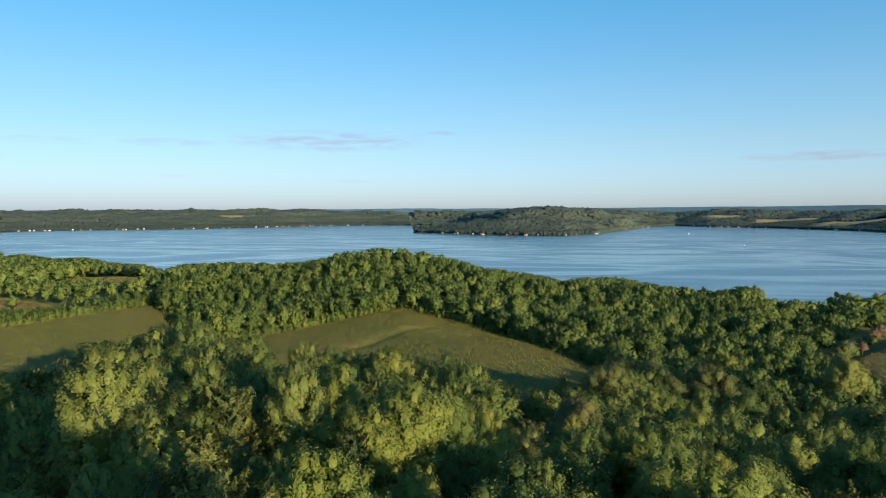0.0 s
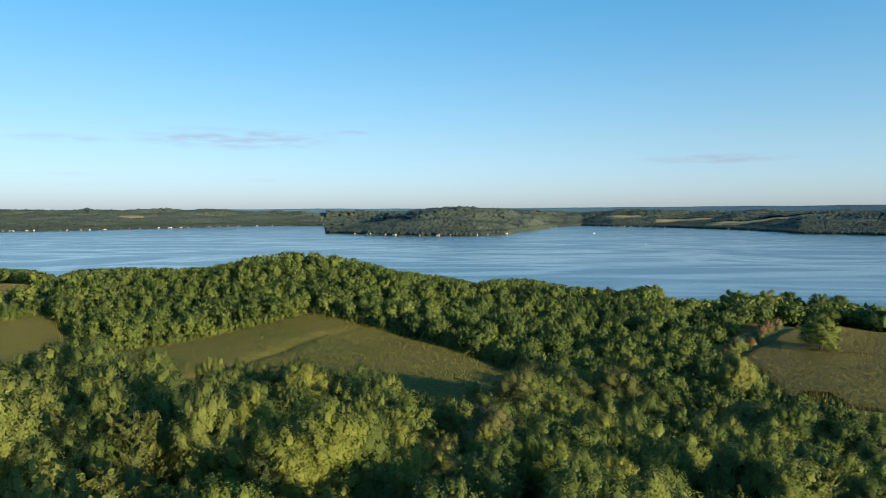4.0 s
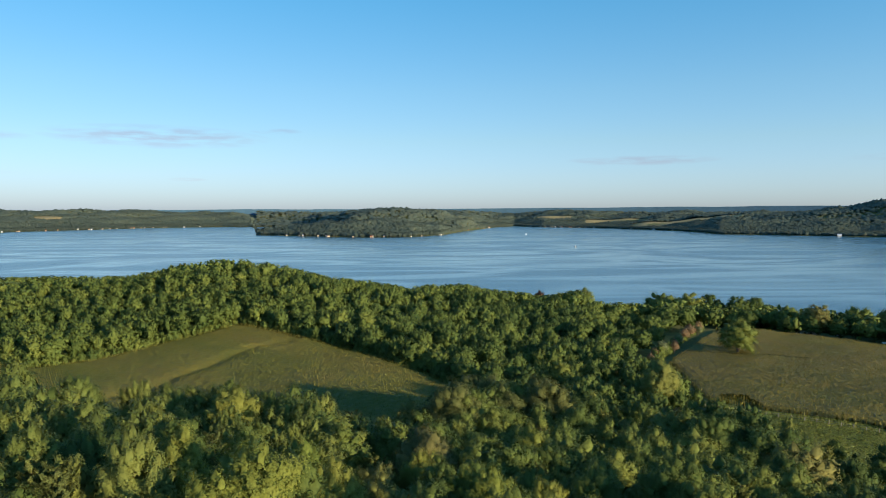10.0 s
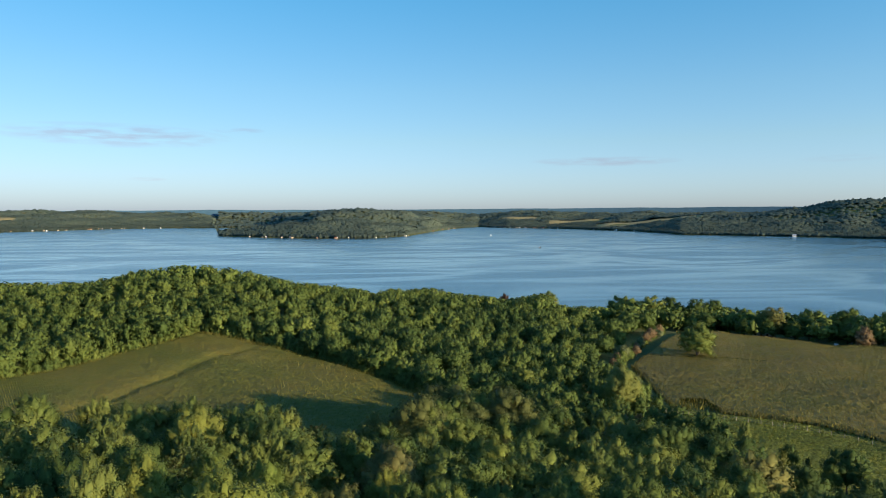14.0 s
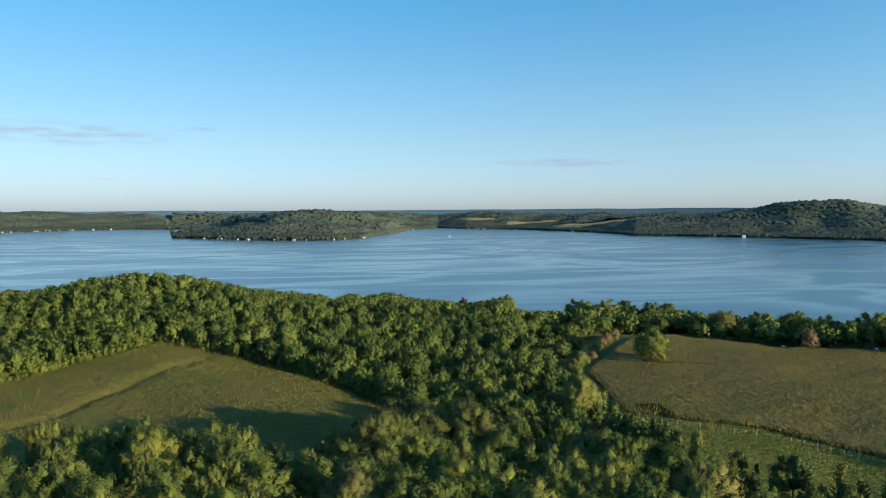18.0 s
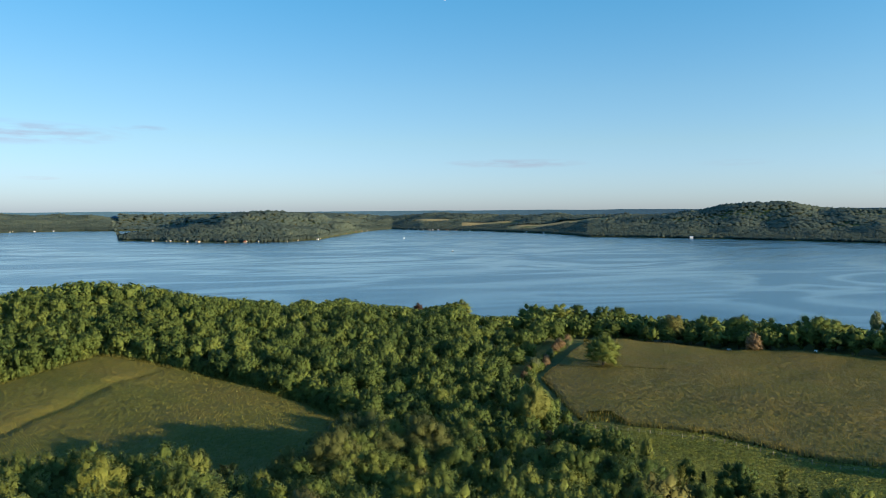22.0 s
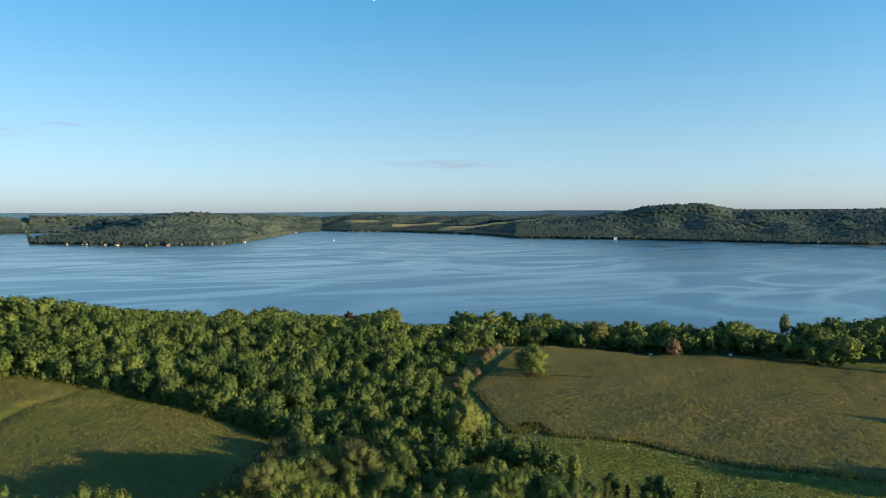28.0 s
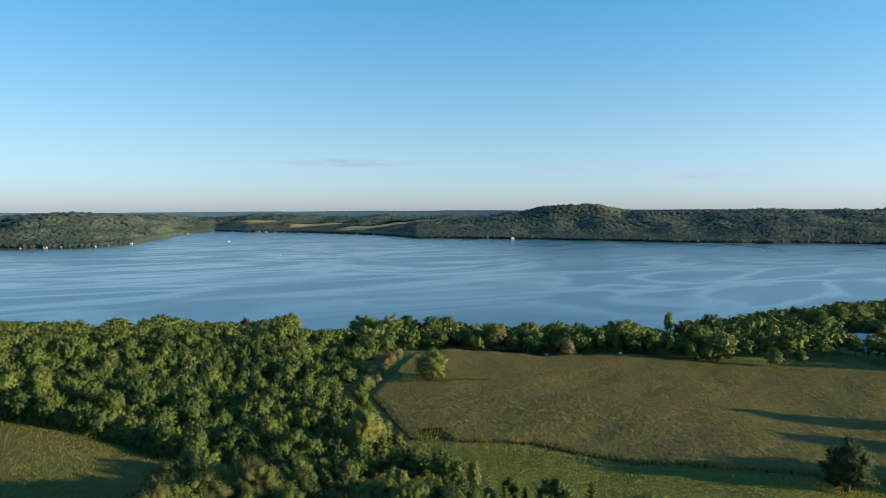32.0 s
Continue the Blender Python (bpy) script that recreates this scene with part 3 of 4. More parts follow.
TOPS = np.array(GROVE_TOPS + BRIGHT_TOPS + ROUND_TOPS + OAK_TOPS + CEDAR_TOPS)


def canopy(x, y):
    """The height of the canopy over the lake, between the listed crowns."""
    x, y = np.asarray(x, float), np.asarray(y, float)
    w = 1 / ((x[..., None] - TOPS[:, 0]) ** 2 + (y[..., None] - TOPS[:, 1]) ** 2 + 30) ** 1.6
    return (w * TOPS[:, 2]).sum(-1) / w.sum(-1)


# the wood's skyline against the lake: bearing and fall of the sight line, from three heights of the climb
BROW_LOW = [(-32.7, 0.054), (-31.3, 0.051), (-29.2, 0.058), (-27.4, 0.057), (-25.6, 0.065), (-23.2, 0.069), (-21.8, 0.079), (-20.8, 0.070), (-17.5, 0.068), (-13.1, 0.071), (-10.4, 0.067), (-8.6, 0.057), (-4.9, 0.049), (-2.1, 0.052),
            (0.8, 0.064), (3.1, 0.078), (7.7, 0.088), (10, 0.097), (11.4, 0.091), (14.1, 0.089), (16.3, 0.097), (18.8, 0.102), (24.1, 0.096), (24.7, 0.111), (29.8, 0.1115), (30.4, 0.1015), (32.8, 0.098)]
BROW_MID = [(-18.4, 0.0795), (-12.1, 0.0847), (-10.7, 0.0827), (-8.5, 0.069), (-4.9, 0.065), (-2.3, 0.069), (0.3, 0.078), (3, 0.091), (5.7, 0.0975), (9.4, 0.1065), (11.3, 0.1075), (13.2, 0.1027), (16.4, 0.107), (18.8, 0.115), (20.7, 0.1226),
            (23.9, 0.112), (24.6, 0.128), (29.3, 0.1295), (30.1, 0.117), (33.1, 0.115), (35.2, 0.111), (38.4, 0.115), (39.6, 0.125), (43.7, 0.1226), (44.7, 0.117), (47.1, 0.1176)]
BROW_HIGH = [(-1.1, 0.109), (1, 0.1156), (3.5, 0.1214), (9, 0.1264), (10, 0.147), (11.3, 0.1314), (12.5, 0.1465), (13.6, 0.1317), (15.5, 0.133), (16.8, 0.1435), (19.9, 0.147), (23.8, 0.139), (24.7, 0.16), (27.8, 0.163), (30.1, 0.161), (30.2, 0.1444), (32.5, 0.142),
             (37.2, 0.1446), (39, 0.157), (40.4, 0.1517), (41.8, 0.156), (44, 0.15), (47.2, 0.148), (48.9, 0.1577), (51.8, 0.1457), (52.7, 0.154), (55.5, 0.16), (56.3, 0.1426), (60, 0.132), (64.5, 0.1124)]


def brow(x, y):
    """The greatest height over the lake at which a tree still keeps under the skyline."""
    az, r = np.degrees(np.arctan2(x, y)), np.hypot(x, y)
    lid = np.full(np.shape(az), 1e3)
    for eye, line in ((75.17, BROW_LOW), (82.53, BROW_MID), (98.36, BROW_HIGH)):
        ok = (az >= line[0][0]) & (az <= line[-1][0])
        lid = np.where(ok, np.minimum(lid, eye - r * curve(line, az)), lid)
    return lid


def hill_tree(x, y, h, kind, group, fine=True, wide=1.0):
    """One tree of the hillside wood."""
    wide = wide * random.uniform(0.86, 1.14)
    turn_of = random.choice(TRUNKS)
    if kind == "cedar":
        return tree(x, y, h, random.choice(CEDAR_A if fine else CEDAR_B_MESH), TRUNK_CEDAR, "red_cedar", "ragged yellow-green cedar with a pointed top", group, wide)
    if kind == "grove":
        return tree(x, y, h, random.choice(GROVE_A if fine else GROVE_B_MESH), turn_of, "grove_tree", "tall upright full-leaved tree in a sunlit grove", group, wide)
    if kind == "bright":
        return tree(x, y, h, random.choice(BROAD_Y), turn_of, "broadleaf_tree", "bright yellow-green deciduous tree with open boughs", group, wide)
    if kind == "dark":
        return tree(x, y, h, random.choice(SHADED_A), turn_of, "shaded_tree", "tree in the hilltop's shade, its leaves coloured dark for that shade", group, wide)
    if kind == "oak":
        return tree(x, y, h, random.choice(OAK_A), turn_of, "oak_tree", "broad brownish-green oak at the field's corner", group, wide)
    return tree(x, y, h, random.choice(BROAD_A if fine else BROAD_B_MESH), turn_of, "broadleaf_tree" if fine else "slope_tree" if "slope" in group else "valley_tree", "leafy green deciduous tree in the hillside wood" if fine else "rounded green tree in the wood beside the corn", group, wide)


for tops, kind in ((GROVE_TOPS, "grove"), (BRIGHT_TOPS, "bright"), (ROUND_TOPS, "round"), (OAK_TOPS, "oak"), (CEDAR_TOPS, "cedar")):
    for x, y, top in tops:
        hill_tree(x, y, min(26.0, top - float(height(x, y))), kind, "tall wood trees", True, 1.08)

nx, ny = places(7.2, 17, NEAR_R, -44, 84, 1)
clear = np.hypot(nx[:, None] - TOPS[:, 0], ny[:, None] - TOPS[:, 1]).min(1) > 3.6
nx, ny = nx[clear], ny[clear]
for x, y in zip(nx, ny):
    az, d = math.degrees(math.atan2(x, y)), math.hypot(x, y)
    g = float(height(x, y))
    h = float(canopy(x, y)) - g - random.choice((0.3, 1.2, 2.2, 3.2, 4.5, 6.5))
    if d < 40:
        # under the drone the crowns stay below its sight line
        h = min(h, 74.0 - 0.46 * d - g - random.uniform(0, 2.0))
    h = min(24.0, max(5.0, h))
    pick = random.random()
    # near trees to the left: shade is painted in as darker leaves
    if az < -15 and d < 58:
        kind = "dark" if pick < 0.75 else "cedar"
    elif az < -11 and d > 58:
        kind = "grove" if pick < 0.84 else "cedar" if pick < 0.9 else "round"
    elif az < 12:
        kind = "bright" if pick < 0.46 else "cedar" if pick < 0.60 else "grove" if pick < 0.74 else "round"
    else:
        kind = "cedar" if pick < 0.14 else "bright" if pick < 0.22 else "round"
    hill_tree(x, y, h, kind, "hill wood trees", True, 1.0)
# unseen tall trees added behind and beside the drone to shade the near wood
for x, y in [(5, -1), (12, -9), (19, -18), (8, 3), (15, -4), (22, -12), (11, 6), (27, -28), (56, 6), (62, -3), (61, 10), (0, -6), (4, -5), (10, -14), (-6, -9), (3, -11), (8, -6), (14, 2), (17, -9), (-12, -14)]:
    h = (62.0 if x > 34 else 70.0) - float(height(x, y)) + random.uniform(-1.5, 1.0)
    tree(x, y, h, random.choice(BROAD_A), random.choice(TRUNKS), "shade_caster_tree", "tall broad deciduous tree, added out of view to shade the near wood", "hilltop trees", 1.05)

# unseen trees added on a made-up knoll beside the pasture, to shade the slope wood
for x, y in [(96, 12), (104, 22), (112, 31), (120, 38), (104, 6), (113, 16), (122, 25), (131, 33), (113, 2), (122, 11), (131, 20), (94, 26), (101, 34)]:
    tree(x, y, random.uniform(19, 22.5), random.choice(BROAD_B_MESH), random.choice(TRUNKS), "shade_caster_tree", "leafy deciduous tree, added out of view to shade the slope wood", "knoll trees", 1.15)


def woodland(name, X, Y, protos, hs, wide, mat, label, seed, tone=0.42, sink=0.0):
    """Many trees joined: their crowns as one mesh with a tint for each."""
    r = np.random.default_rng(seed)
    vs, fs, ts, ns, base = [], [], [], [], 0
    Z = height(X, Y) - sink * np.asarray(hs)
    for x, y, z, h in zip(X, Y, Z, hs):
        v, f, nrm = protos[r.integers(len(protos))]
        a = r.uniform(0, 6.283)
        c, s, w = math.cos(a), math.sin(a), h * wide * r.uniform(0.8, 1.25)
        q = np.empty_like(v)
        q[:, 0], q[:, 1], q[:, 2] = (v[:, 0] * c - v[:, 1] * s) * w + x, (v[:, 0] * s + v[:, 1] * c) * w + y, v[:, 2] * h + z
        vs.append(q)
        ns.append(np.stack([nrm[:, 0] * c - nrm[:, 1] * s, nrm[:, 0] * s + nrm[:, 1] * c, nrm[:, 2]], 1))
        fs.append(f + base)
        ts.append(np.full(len(f), np.clip(r.normal(tone, 0.16) + 0.12 * wavy(x / 60, y / 60, 9.0), 0, 1), np.float32))
        base += len(v)
    me = mesh_of(name, np.concatenate(vs), np.concatenate(fs), [mat], None, np.concatenate(ts), normals=np.concatenate(ns))
    return tagged(new(name, me), label, "woodland", "", "stuff")


mx, my = places(7.5, NEAR_R, MID_R, -42, 82, 3)
clear = np.hypot(mx[:, None] - TOPS[:, 0], my[:, None] - TOPS[:, 1]).min(1) > 4.0
mx, my = mx[clear], my[clear]
for x, y in zip(mx, my):
    az, d = math.degrees(math.atan2(x, y)), math.hypot(x, y)
    g = float(height(x, y))
    near_top = float(np.hypot(x - TOPS[:, 0], y - TOPS[:, 1]).min())
    h = float(canopy(x, y)) - g - random.choice((0.3, 1.2, 2.2, 3.6, 5.0))
    usual = 12.6 + 1.5 * float(wavy(x / 90, y / 90, 6.0)) + random.uniform(-3.5, 2.0)
    t = min(1.0, max(0.0, (near_top - 16) / 30))
    h = min(24.0, max(5.0, h * (1 - t) + usual * t))
    pick = random.random()
    grove = az < 4 and d < 160
    kind = ("grove" if pick < 0.8 else "round") if grove else ("cedar" if pick < 0.10 else "grove" if pick < 0.22 else "round")
    hill_tree(x, y, h, kind, "grove trees" if grove else "slope wood trees" if d < 152 else "valley wood trees", False, 1.0 if grove else 1.05)
def under_sills(X, Y, H):
    """Keeps trees low where a field shows over them."""
    az, d = np.degrees(np.arctan2(X, Y)), np.hypot(X, Y)
    for line, lo, hi in ((WEST_FIELD, -30, -22.5), (WEST_STRIP, -36, -28.5)):
        mid = np.array(line).mean(0)
        reach = math.hypot(*mid) - 30
        lid = 75 - (75 - float(height(*mid)) - 1.0) * d / reach - height(X, Y)
        H = np.where((az > lo) & (az < hi) & (d < reach), np.minimum(H, lid.clip(2.5, 20)), H)
    return H


def far_wood(name, cell, domes, label, seed):
    X, Y = places(cell, MID_R, BACK_R, -40, 80, seed)
    az, d = np.degrees(np.arctan2(X, Y)), np.hypot(X, Y)
    k = (0.94 * X + 0.34 * Y > 132 + 14 * wavy(Y / 130, X / 130, 2.0)) == domes
    X, Y, az, d = X[k], Y[k], az[k], d[k]
    H = (10.6 if domes else 10.7) + 1.6 * wavy(X / 140, Y / 120, 3.5) + 1.5 * wavy(X / 90, Y / 90, 6.0) + rng.uniform(-3.6, 2.6, len(X))
    H = np.where((az < -22) & (d > 380), H * 0.55, H)
    H = np.clip(np.minimum(under_sills(X, Y, H), brow(X, Y) - height(X, Y) + rng.uniform(-1.2, 0.5, len(X))), 2.0, 20)
    woodland(name, X, Y, BROAD_D if domes else BROAD_M, H, 0.92 if domes else 1.0, M_WOOD_LEAF, label, seed + 1, tone=0.26 if domes else 0.31)


far_wood("hill_woodland", 5.6, False, "dense green woodland on the hill behind the valley field", 8)
far_wood("valley_woodland", 7.8, True, "broad rounded trees in the wood between the corn fields", 18)
fx, fy = places(9.0, BACK_R, 1150, -40, 80, 5)
f_az, f_r = np.degrees(np.arctan2(fx, fy)), np.hypot(fx, fy)
fh = 12.3 + rng.uniform(-3.0, 3.0, len(fx)) + np.where((f_az > 27) & (f_r < 560), -1.5, 0.0)
fh = under_sills(fx, fy, np.where((f_az < -22) & (f_r < 490), fh * 0.55, fh))
fh = np.clip(np.minimum(fh + 3.0, brow(fx, fy) - height(fx, fy) + rng.uniform(-1.2, 0.5, len(fx))), 2.0, 20)
woodland("lakeside_woodland", fx, fy, BROAD_C, fh, 1.22, M_WOOD_LEAF, "dark green woodland on the hill and along the lake shore", 6)


# thickets along the field edges
def thicket(name, line, step, tall, side, seed, label, rows=2):
    r = np.random.default_rng(seed)
    X, Y = [], []
    for (ax, ay), (bx2, by2) in zip(line, line[1:]):
        long = math.hypot(bx2 - ax, by2 - ay)
        ux, uy = (bx2 - ax) / long, (by2 - ay) / long
        for row in range(rows):
            u = np.arange(0, long, step) + r.uniform(-0.3, 0.3) * step
            w = side * (1.6 + 2.8 * row) + r.uniform(-0.8, 0.8, len(u))
            X.append(ax + ux * u - uy * w), Y.append(ay + uy * u + ux * w)
    X, Y = np.concatenate(X), np.concatenate(Y)
    hs = np.clip(np.minimum(r.uniform(*tall, len(X)), brow(X, Y) - height(X, Y)), 2.0, 24)
    return woodland(name, X, Y, BROAD_M, hs, 1.05, M_WOOD_LEAF, label, seed + 1, 0.40, 0.26)


thicket("field_edge_thicket", VALLEY_FIELD[0:12], 3.2, (5.0, 9.0), -1, 61, "leafy shrubs and low trees along the valley field")
thicket("field_edge_thicket", [(139, 216), (155, 269), (226, 342)], 3.4, (4.0, 8.0), 1, 63, "leafy shrubs beside the field track", 1)

shore_line = [((float(curve(SHORE, a)) - 16) * math.sin(radians(a)), (float(curve(SHORE, a)) - 16) * math.cos(radians(a))) for a in range(24, 62, 2)]
thicket("shore_thicket", shore_line, 4.2, (15.0, 20.0), -1, 65, "dense dark green trees along the lake shore", 3)

# ---- corn ----
def off_line(X, Y, line, wide):
    """True where X, Y lie further than wide from a line of points."""
    ok = np.ones(X.shape, bool)
    for (ax, ay), (bx2, by2) in zip(line, line[1:]):
        ux, uy = bx2 - ax, by2 - ay
        t = np.clip(((X - ax) * ux + (Y - ay) * uy) / (ux * ux + uy * uy), 0, 1)
        ok &= np.hypot(X - ax - t * ux, Y - ay - t * uy) > wide
    return ok


FIELD_BANK = [(163, 300), (180, 284), (198, 271), (222, 259)]
TRACK = [(140, 212), (157, 268), (230, 338), (262, 344)]
OLD_ROWS = [(141, 204), (149, 216), (157, 212), (155, 200), (148, 195)]


def roll(x, y):
    """The stand's own unevenness."""
    return 0.05 * wavy(x / 9, y / 9, 4.0) + 0.22 * wavy((x + 0.5 * y) / 95, (y - 0.5 * x) / 30, 5.5)


def corn(name, poly, row_turn, label, seed, tall=2.4, step=0.75, row=0.72, gaps=(), rows_at=None, ripe=0.5):
    r = np.random.default_rng(seed)
    P = np.array(poly)
    c, s = math.cos(row_turn), math.sin(row_turn)
    mid = P.mean(0)
    half = np.abs(P - mid).max() * 1.5
    U, V = np.meshgrid(np.arange(-half, half, row), np.arange(-half, half, step))
    number = np.broadcast_to(np.arange(U.shape[1]), U.shape).ravel()
    U, V = (U + r.uniform(-0.1, 0.1, U.shape)).ravel(), (V + r.uniform(-0.45, 0.45, V.shape)).ravel()
    X, Y = mid[0] + U * c - V * s, mid[1] + U * s + V * c
    k = inside(poly, X, Y)
    for line, wide in gaps:
        k &= off_line(X, Y, line, wide)
    if rows_at:
        k &= ~(inside(rows_at, X, Y) & (number % 2 != 0))
    X, Y = X[k], Y[k]
    n = len(X)
    edge = ~off_line(X, Y, list(poly) + [poly[0]], 1.3)
    for line, wide in gaps:
        edge |= ~off_line(X, Y, line, wide + 1.6)
    if rows_at:
        edge |= inside(rows_at, X, Y)
    Z = height(X, Y) - 0.1 + roll(X, Y)
    h = tall * (1 + 0.08 * r.normal(size=n)).clip(0.75, 1.2)
    top = np.stack([X, Y, Z + h * r.uniform(0.86, 1.0, n)], 1)
    tv, tf = leaf_sprays(r, top, np.tile((0.0, 0.0, 1.0), (n, 1)), 0.25, 1.4, 0.2)
    tn = np.repeat(unit(np.array((0, 0, 0.7)) + r.normal(size=(n, 3)) * 0.22), 3, axis=0)
    ex, ey, ez, eh, en = X[edge], Y[edge], Z[edge], h[edge], int(edge.sum())
    a = r.uniform(0, np.pi, en)
    stalk = np.stack([np.stack([ex - np.cos(a) * 0.24, ey - np.sin(a) * 0.24, ez + 0.15], 1), np.stack([ex + np.cos(a) * 0.24, ey + np.sin(a) * 0.24, ez + 0.3], 1), np.stack([ex, ey, ez + eh * 0.92], 1)], 1).reshape(-1, 3)
    stalk_n = np.repeat(unit(r.normal(size=(en, 3)) * np.array((1, 1, 0.1)) + np.array((0, 0, 0.4))), 3, axis=0)
    # upright leaf blades catch the low sun
    ba, bw = r.uniform(0, np.pi, (2, n)), r.uniform(0.09, 0.17, (2, n))
    blades = []
    for side in range(2):
        ux, uy = np.cos(ba[side]) * bw[side], np.sin(ba[side]) * bw[side]
        lo, hi = Z + h * r.uniform(0.70, 0.80, n), Z + h * r.uniform(0.93, 1.04, n)
        blades.append(np.stack([np.stack([X - ux, Y - uy, lo], 1), np.stack([X + ux, Y + uy, lo], 1), np.stack([X + ux * r.uniform(-1, 1, n), Y + uy * r.uniform(-1, 1, n), hi], 1)], 1).reshape(-1, 3))
    faces_of = np.concatenate(blades).reshape(-1, 3, 3)
    blade_n = np.repeat(unit(np.cross(faces_of[:, 1] - faces_of[:, 0], faces_of[:, 2] - faces_of[:, 0])), 3, axis=0)
    v = np.concatenate([tv, *blades, stalk])
    f = np.arange(len(v)).reshape(-1, 3)
    t = np.clip(ripe + 0.22 * wavy(X / 70, Y / 70, 7.0) + 0.12 * wavy(X / 17, Y / 17, 8.0) + r.normal(0, 0.04, n), 0, 1)
    t = np.concatenate([t, t, t, t[edge] * 0.7])
    # the leaves below close into one uneven sheet
    cell = 1.0
    gx2, gy2 = np.arange(P[:, 0].min(), P[:, 0].max(), cell), np.arange(P[:, 1].min(), P[:, 1].max(), cell)
    CX, CY = np.meshgrid(gx2, gy2)
    ok = inside(poly, CX + cell / 2, CY + cell / 2) & off_line(CX + cell / 2, CY + cell / 2, list(poly) + [poly[0]], 0.3)
    for line, wide in gaps:
        ok &= off_line(CX + cell / 2, CY + cell / 2, line, wide + 0.4)
    if rows_at:
        ok &= ~inside(rows_at, CX + cell / 2, CY + cell / 2)
    CZ = height(CX, CY) + tall * 0.78 + r.uniform(-0.035, 0.035, CX.shape) + roll(CX, CY)
    for wide in (0.8, 1.7, 2.6):
        CZ = CZ - 0.2 * tall * ~off_line(CX, CY, list(poly) + [poly[0]], wide)
    grid_v = np.stack([CX, CY, CZ], -1).reshape(-1, 3)
    lie = np.stack([CZ - np.roll(CZ, -1, 1), CZ - np.roll(CZ, -1, 0), 1.0 + 0 * CZ], -1)
    lie = (lie + np.roll(lie, 1, 0) + np.roll(lie, 1, 1)).reshape(-1, 3) / 3
    grid_n = unit(lie + r.normal(size=grid_v.shape) * np.array((0.15, 0.15, 0.03)))
    jj, ii = np.nonzero(ok[:-1, :-1])
    w = len(gx2)
    grid_f = np.stack([jj * w + ii, jj * w + ii + 1, (jj + 1) * w + ii + 1, (jj + 1) * w + ii], 1)
    me = mesh_of(name, np.concatenate([v, grid_v]), np.concatenate([f, tris(grid_f) + len(v)]), [M_CORN], None, np.concatenate([t, np.tile(np.clip(ripe + 0.2 * wavy(CX / 70, CY / 70, 7.0) + 0.08 * r.normal(size=CX.shape), 0, 1).ravel()[grid_f[:, 0]], 2)]), normals=np.concatenate([tn, blade_n, stalk_n, grid_n]))
    return tagged(new(name, me), label, "crop field", "", "stuff")


corn("corn_field", VALLEY_FIELD, 0.35, "ripening tan-green corn in the valley field", 11, ripe=0.46)
corn("corn_field", RIDGE_FIELD, 0.75, "ripening brown-green corn on the open ridge field", 12, gaps=[(FIELD_BANK, 0.45), (TRACK, 2.6)], rows_at=OLD_ROWS, ripe=0.84, tall=1.9)
corn("crop_field", WEST_FIELD, 0.2, "ripe tan crop strip among trees", 13, 1.6, ripe=0.95)
corn("crop_field", WEST_STRIP, 0.2, "ripe tan crop strip among trees", 14, 1.6, ripe=0.95)


# ---- far woods ----
def far_woods():
    r = np.random.default_rng(21)
    pts = []
    for d, cell in ((12, 9.5), (110, 12), (420, 17.5), (1000, 30)):
        pts.append((d, cell))
    X, Y = [], []
    for k, (d, cell) in enumerate(pts):
        d2 = pts[k + 1][0] if k + 1 < len(pts) else 2600
        n = int(4900 / cell)
        gx, gy = np.meshgrid(np.arange(-n, n) * cell, np.arange(int(300 // cell), n) * cell)
        gx, gy = (gx + r.uniform(-0.45, 0.45, gx.shape) * cell).ravel(), (gy + r.uniform(-0.45, 0.45, gy.shape) * cell).ravel()
        rr, az = np.hypot(gx, gy), np.degrees(np.arctan2(gx, gy))
        out = rr - curve(FAR, az) - 14 * wavy(az / 5, az / 11, 2.0)
        ok = (out > d + 3) & (out <= d2) & (rr < 4880) & (az > -37) & (az < 74)
        for p in FAR_FIELDS:
            ok &= ~inside(p, gx, gy)
        gx, gy = gx[ok], gy[ok]
        ok = in_sight(gx, gy, 13) & (height(gx, gy) > 0.3)
        X.append(gx[ok]), Y.append(gy[ok])
    sizes = np.concatenate([np.full(len(a), c[1]) for a, c in zip(X, pts)])
    X, Y = np.concatenate(X), np.concatenate(Y)
    Z = height(X, Y)
    n = len(X)
    w = sizes * r.uniform(0.45, 0.85, n)
    slope = unit(np.stack([(Z - height(X + 12, Y)) / 12, (Z - height(X, Y + 12)) / 12, np.full(n, 1.0)], 1))
    h = r.uniform(8, 15, n)
    balls = [ball(np.random.default_rng(200 + q), 5, 3) for q in range(6)]
    vs, fs, ns = [], [], []
    which = r.integers(0, 6, n)
    base = 0
    for q, (v, f) in enumerate(balls):
        k = which == q
        m = int(k.sum())
        vv = v[None] * np.stack([w[k], w[k], h[k] * 0.55], 1)[:, None] + np.stack([X[k], Y[k], Z[k] + h[k] * 0.48], 1)[:, None]
        vv += r.normal(size=vv.shape) * 0.9
        vs.append(vv.reshape(-1, 3))
        ns.append(unit(unit(v)[None] * 0.22 + slope[k][:, None] + 0.05 * r.normal(size=vv.shape)).reshape(-1, 3))
        fs.append((f[None] + (np.arange(m) * len(v))[:, None, None]).reshape(-1, 4) + base)
        base += m * len(v)
    f = np.concatenate(fs)
    t = np.repeat(np.clip(r.normal(0.45, 0.17, n), 0, 1), len(balls[0][1]))
    return tagged(new("far_woodland", mesh_of("far_woodland", np.concatenate(vs), f, [M_HAZED_LEAF], None, t, normals=np.concatenate(ns))), "distant wooded hills across the lake, haze put into their leaf colour", "woodland", "", "stuff")




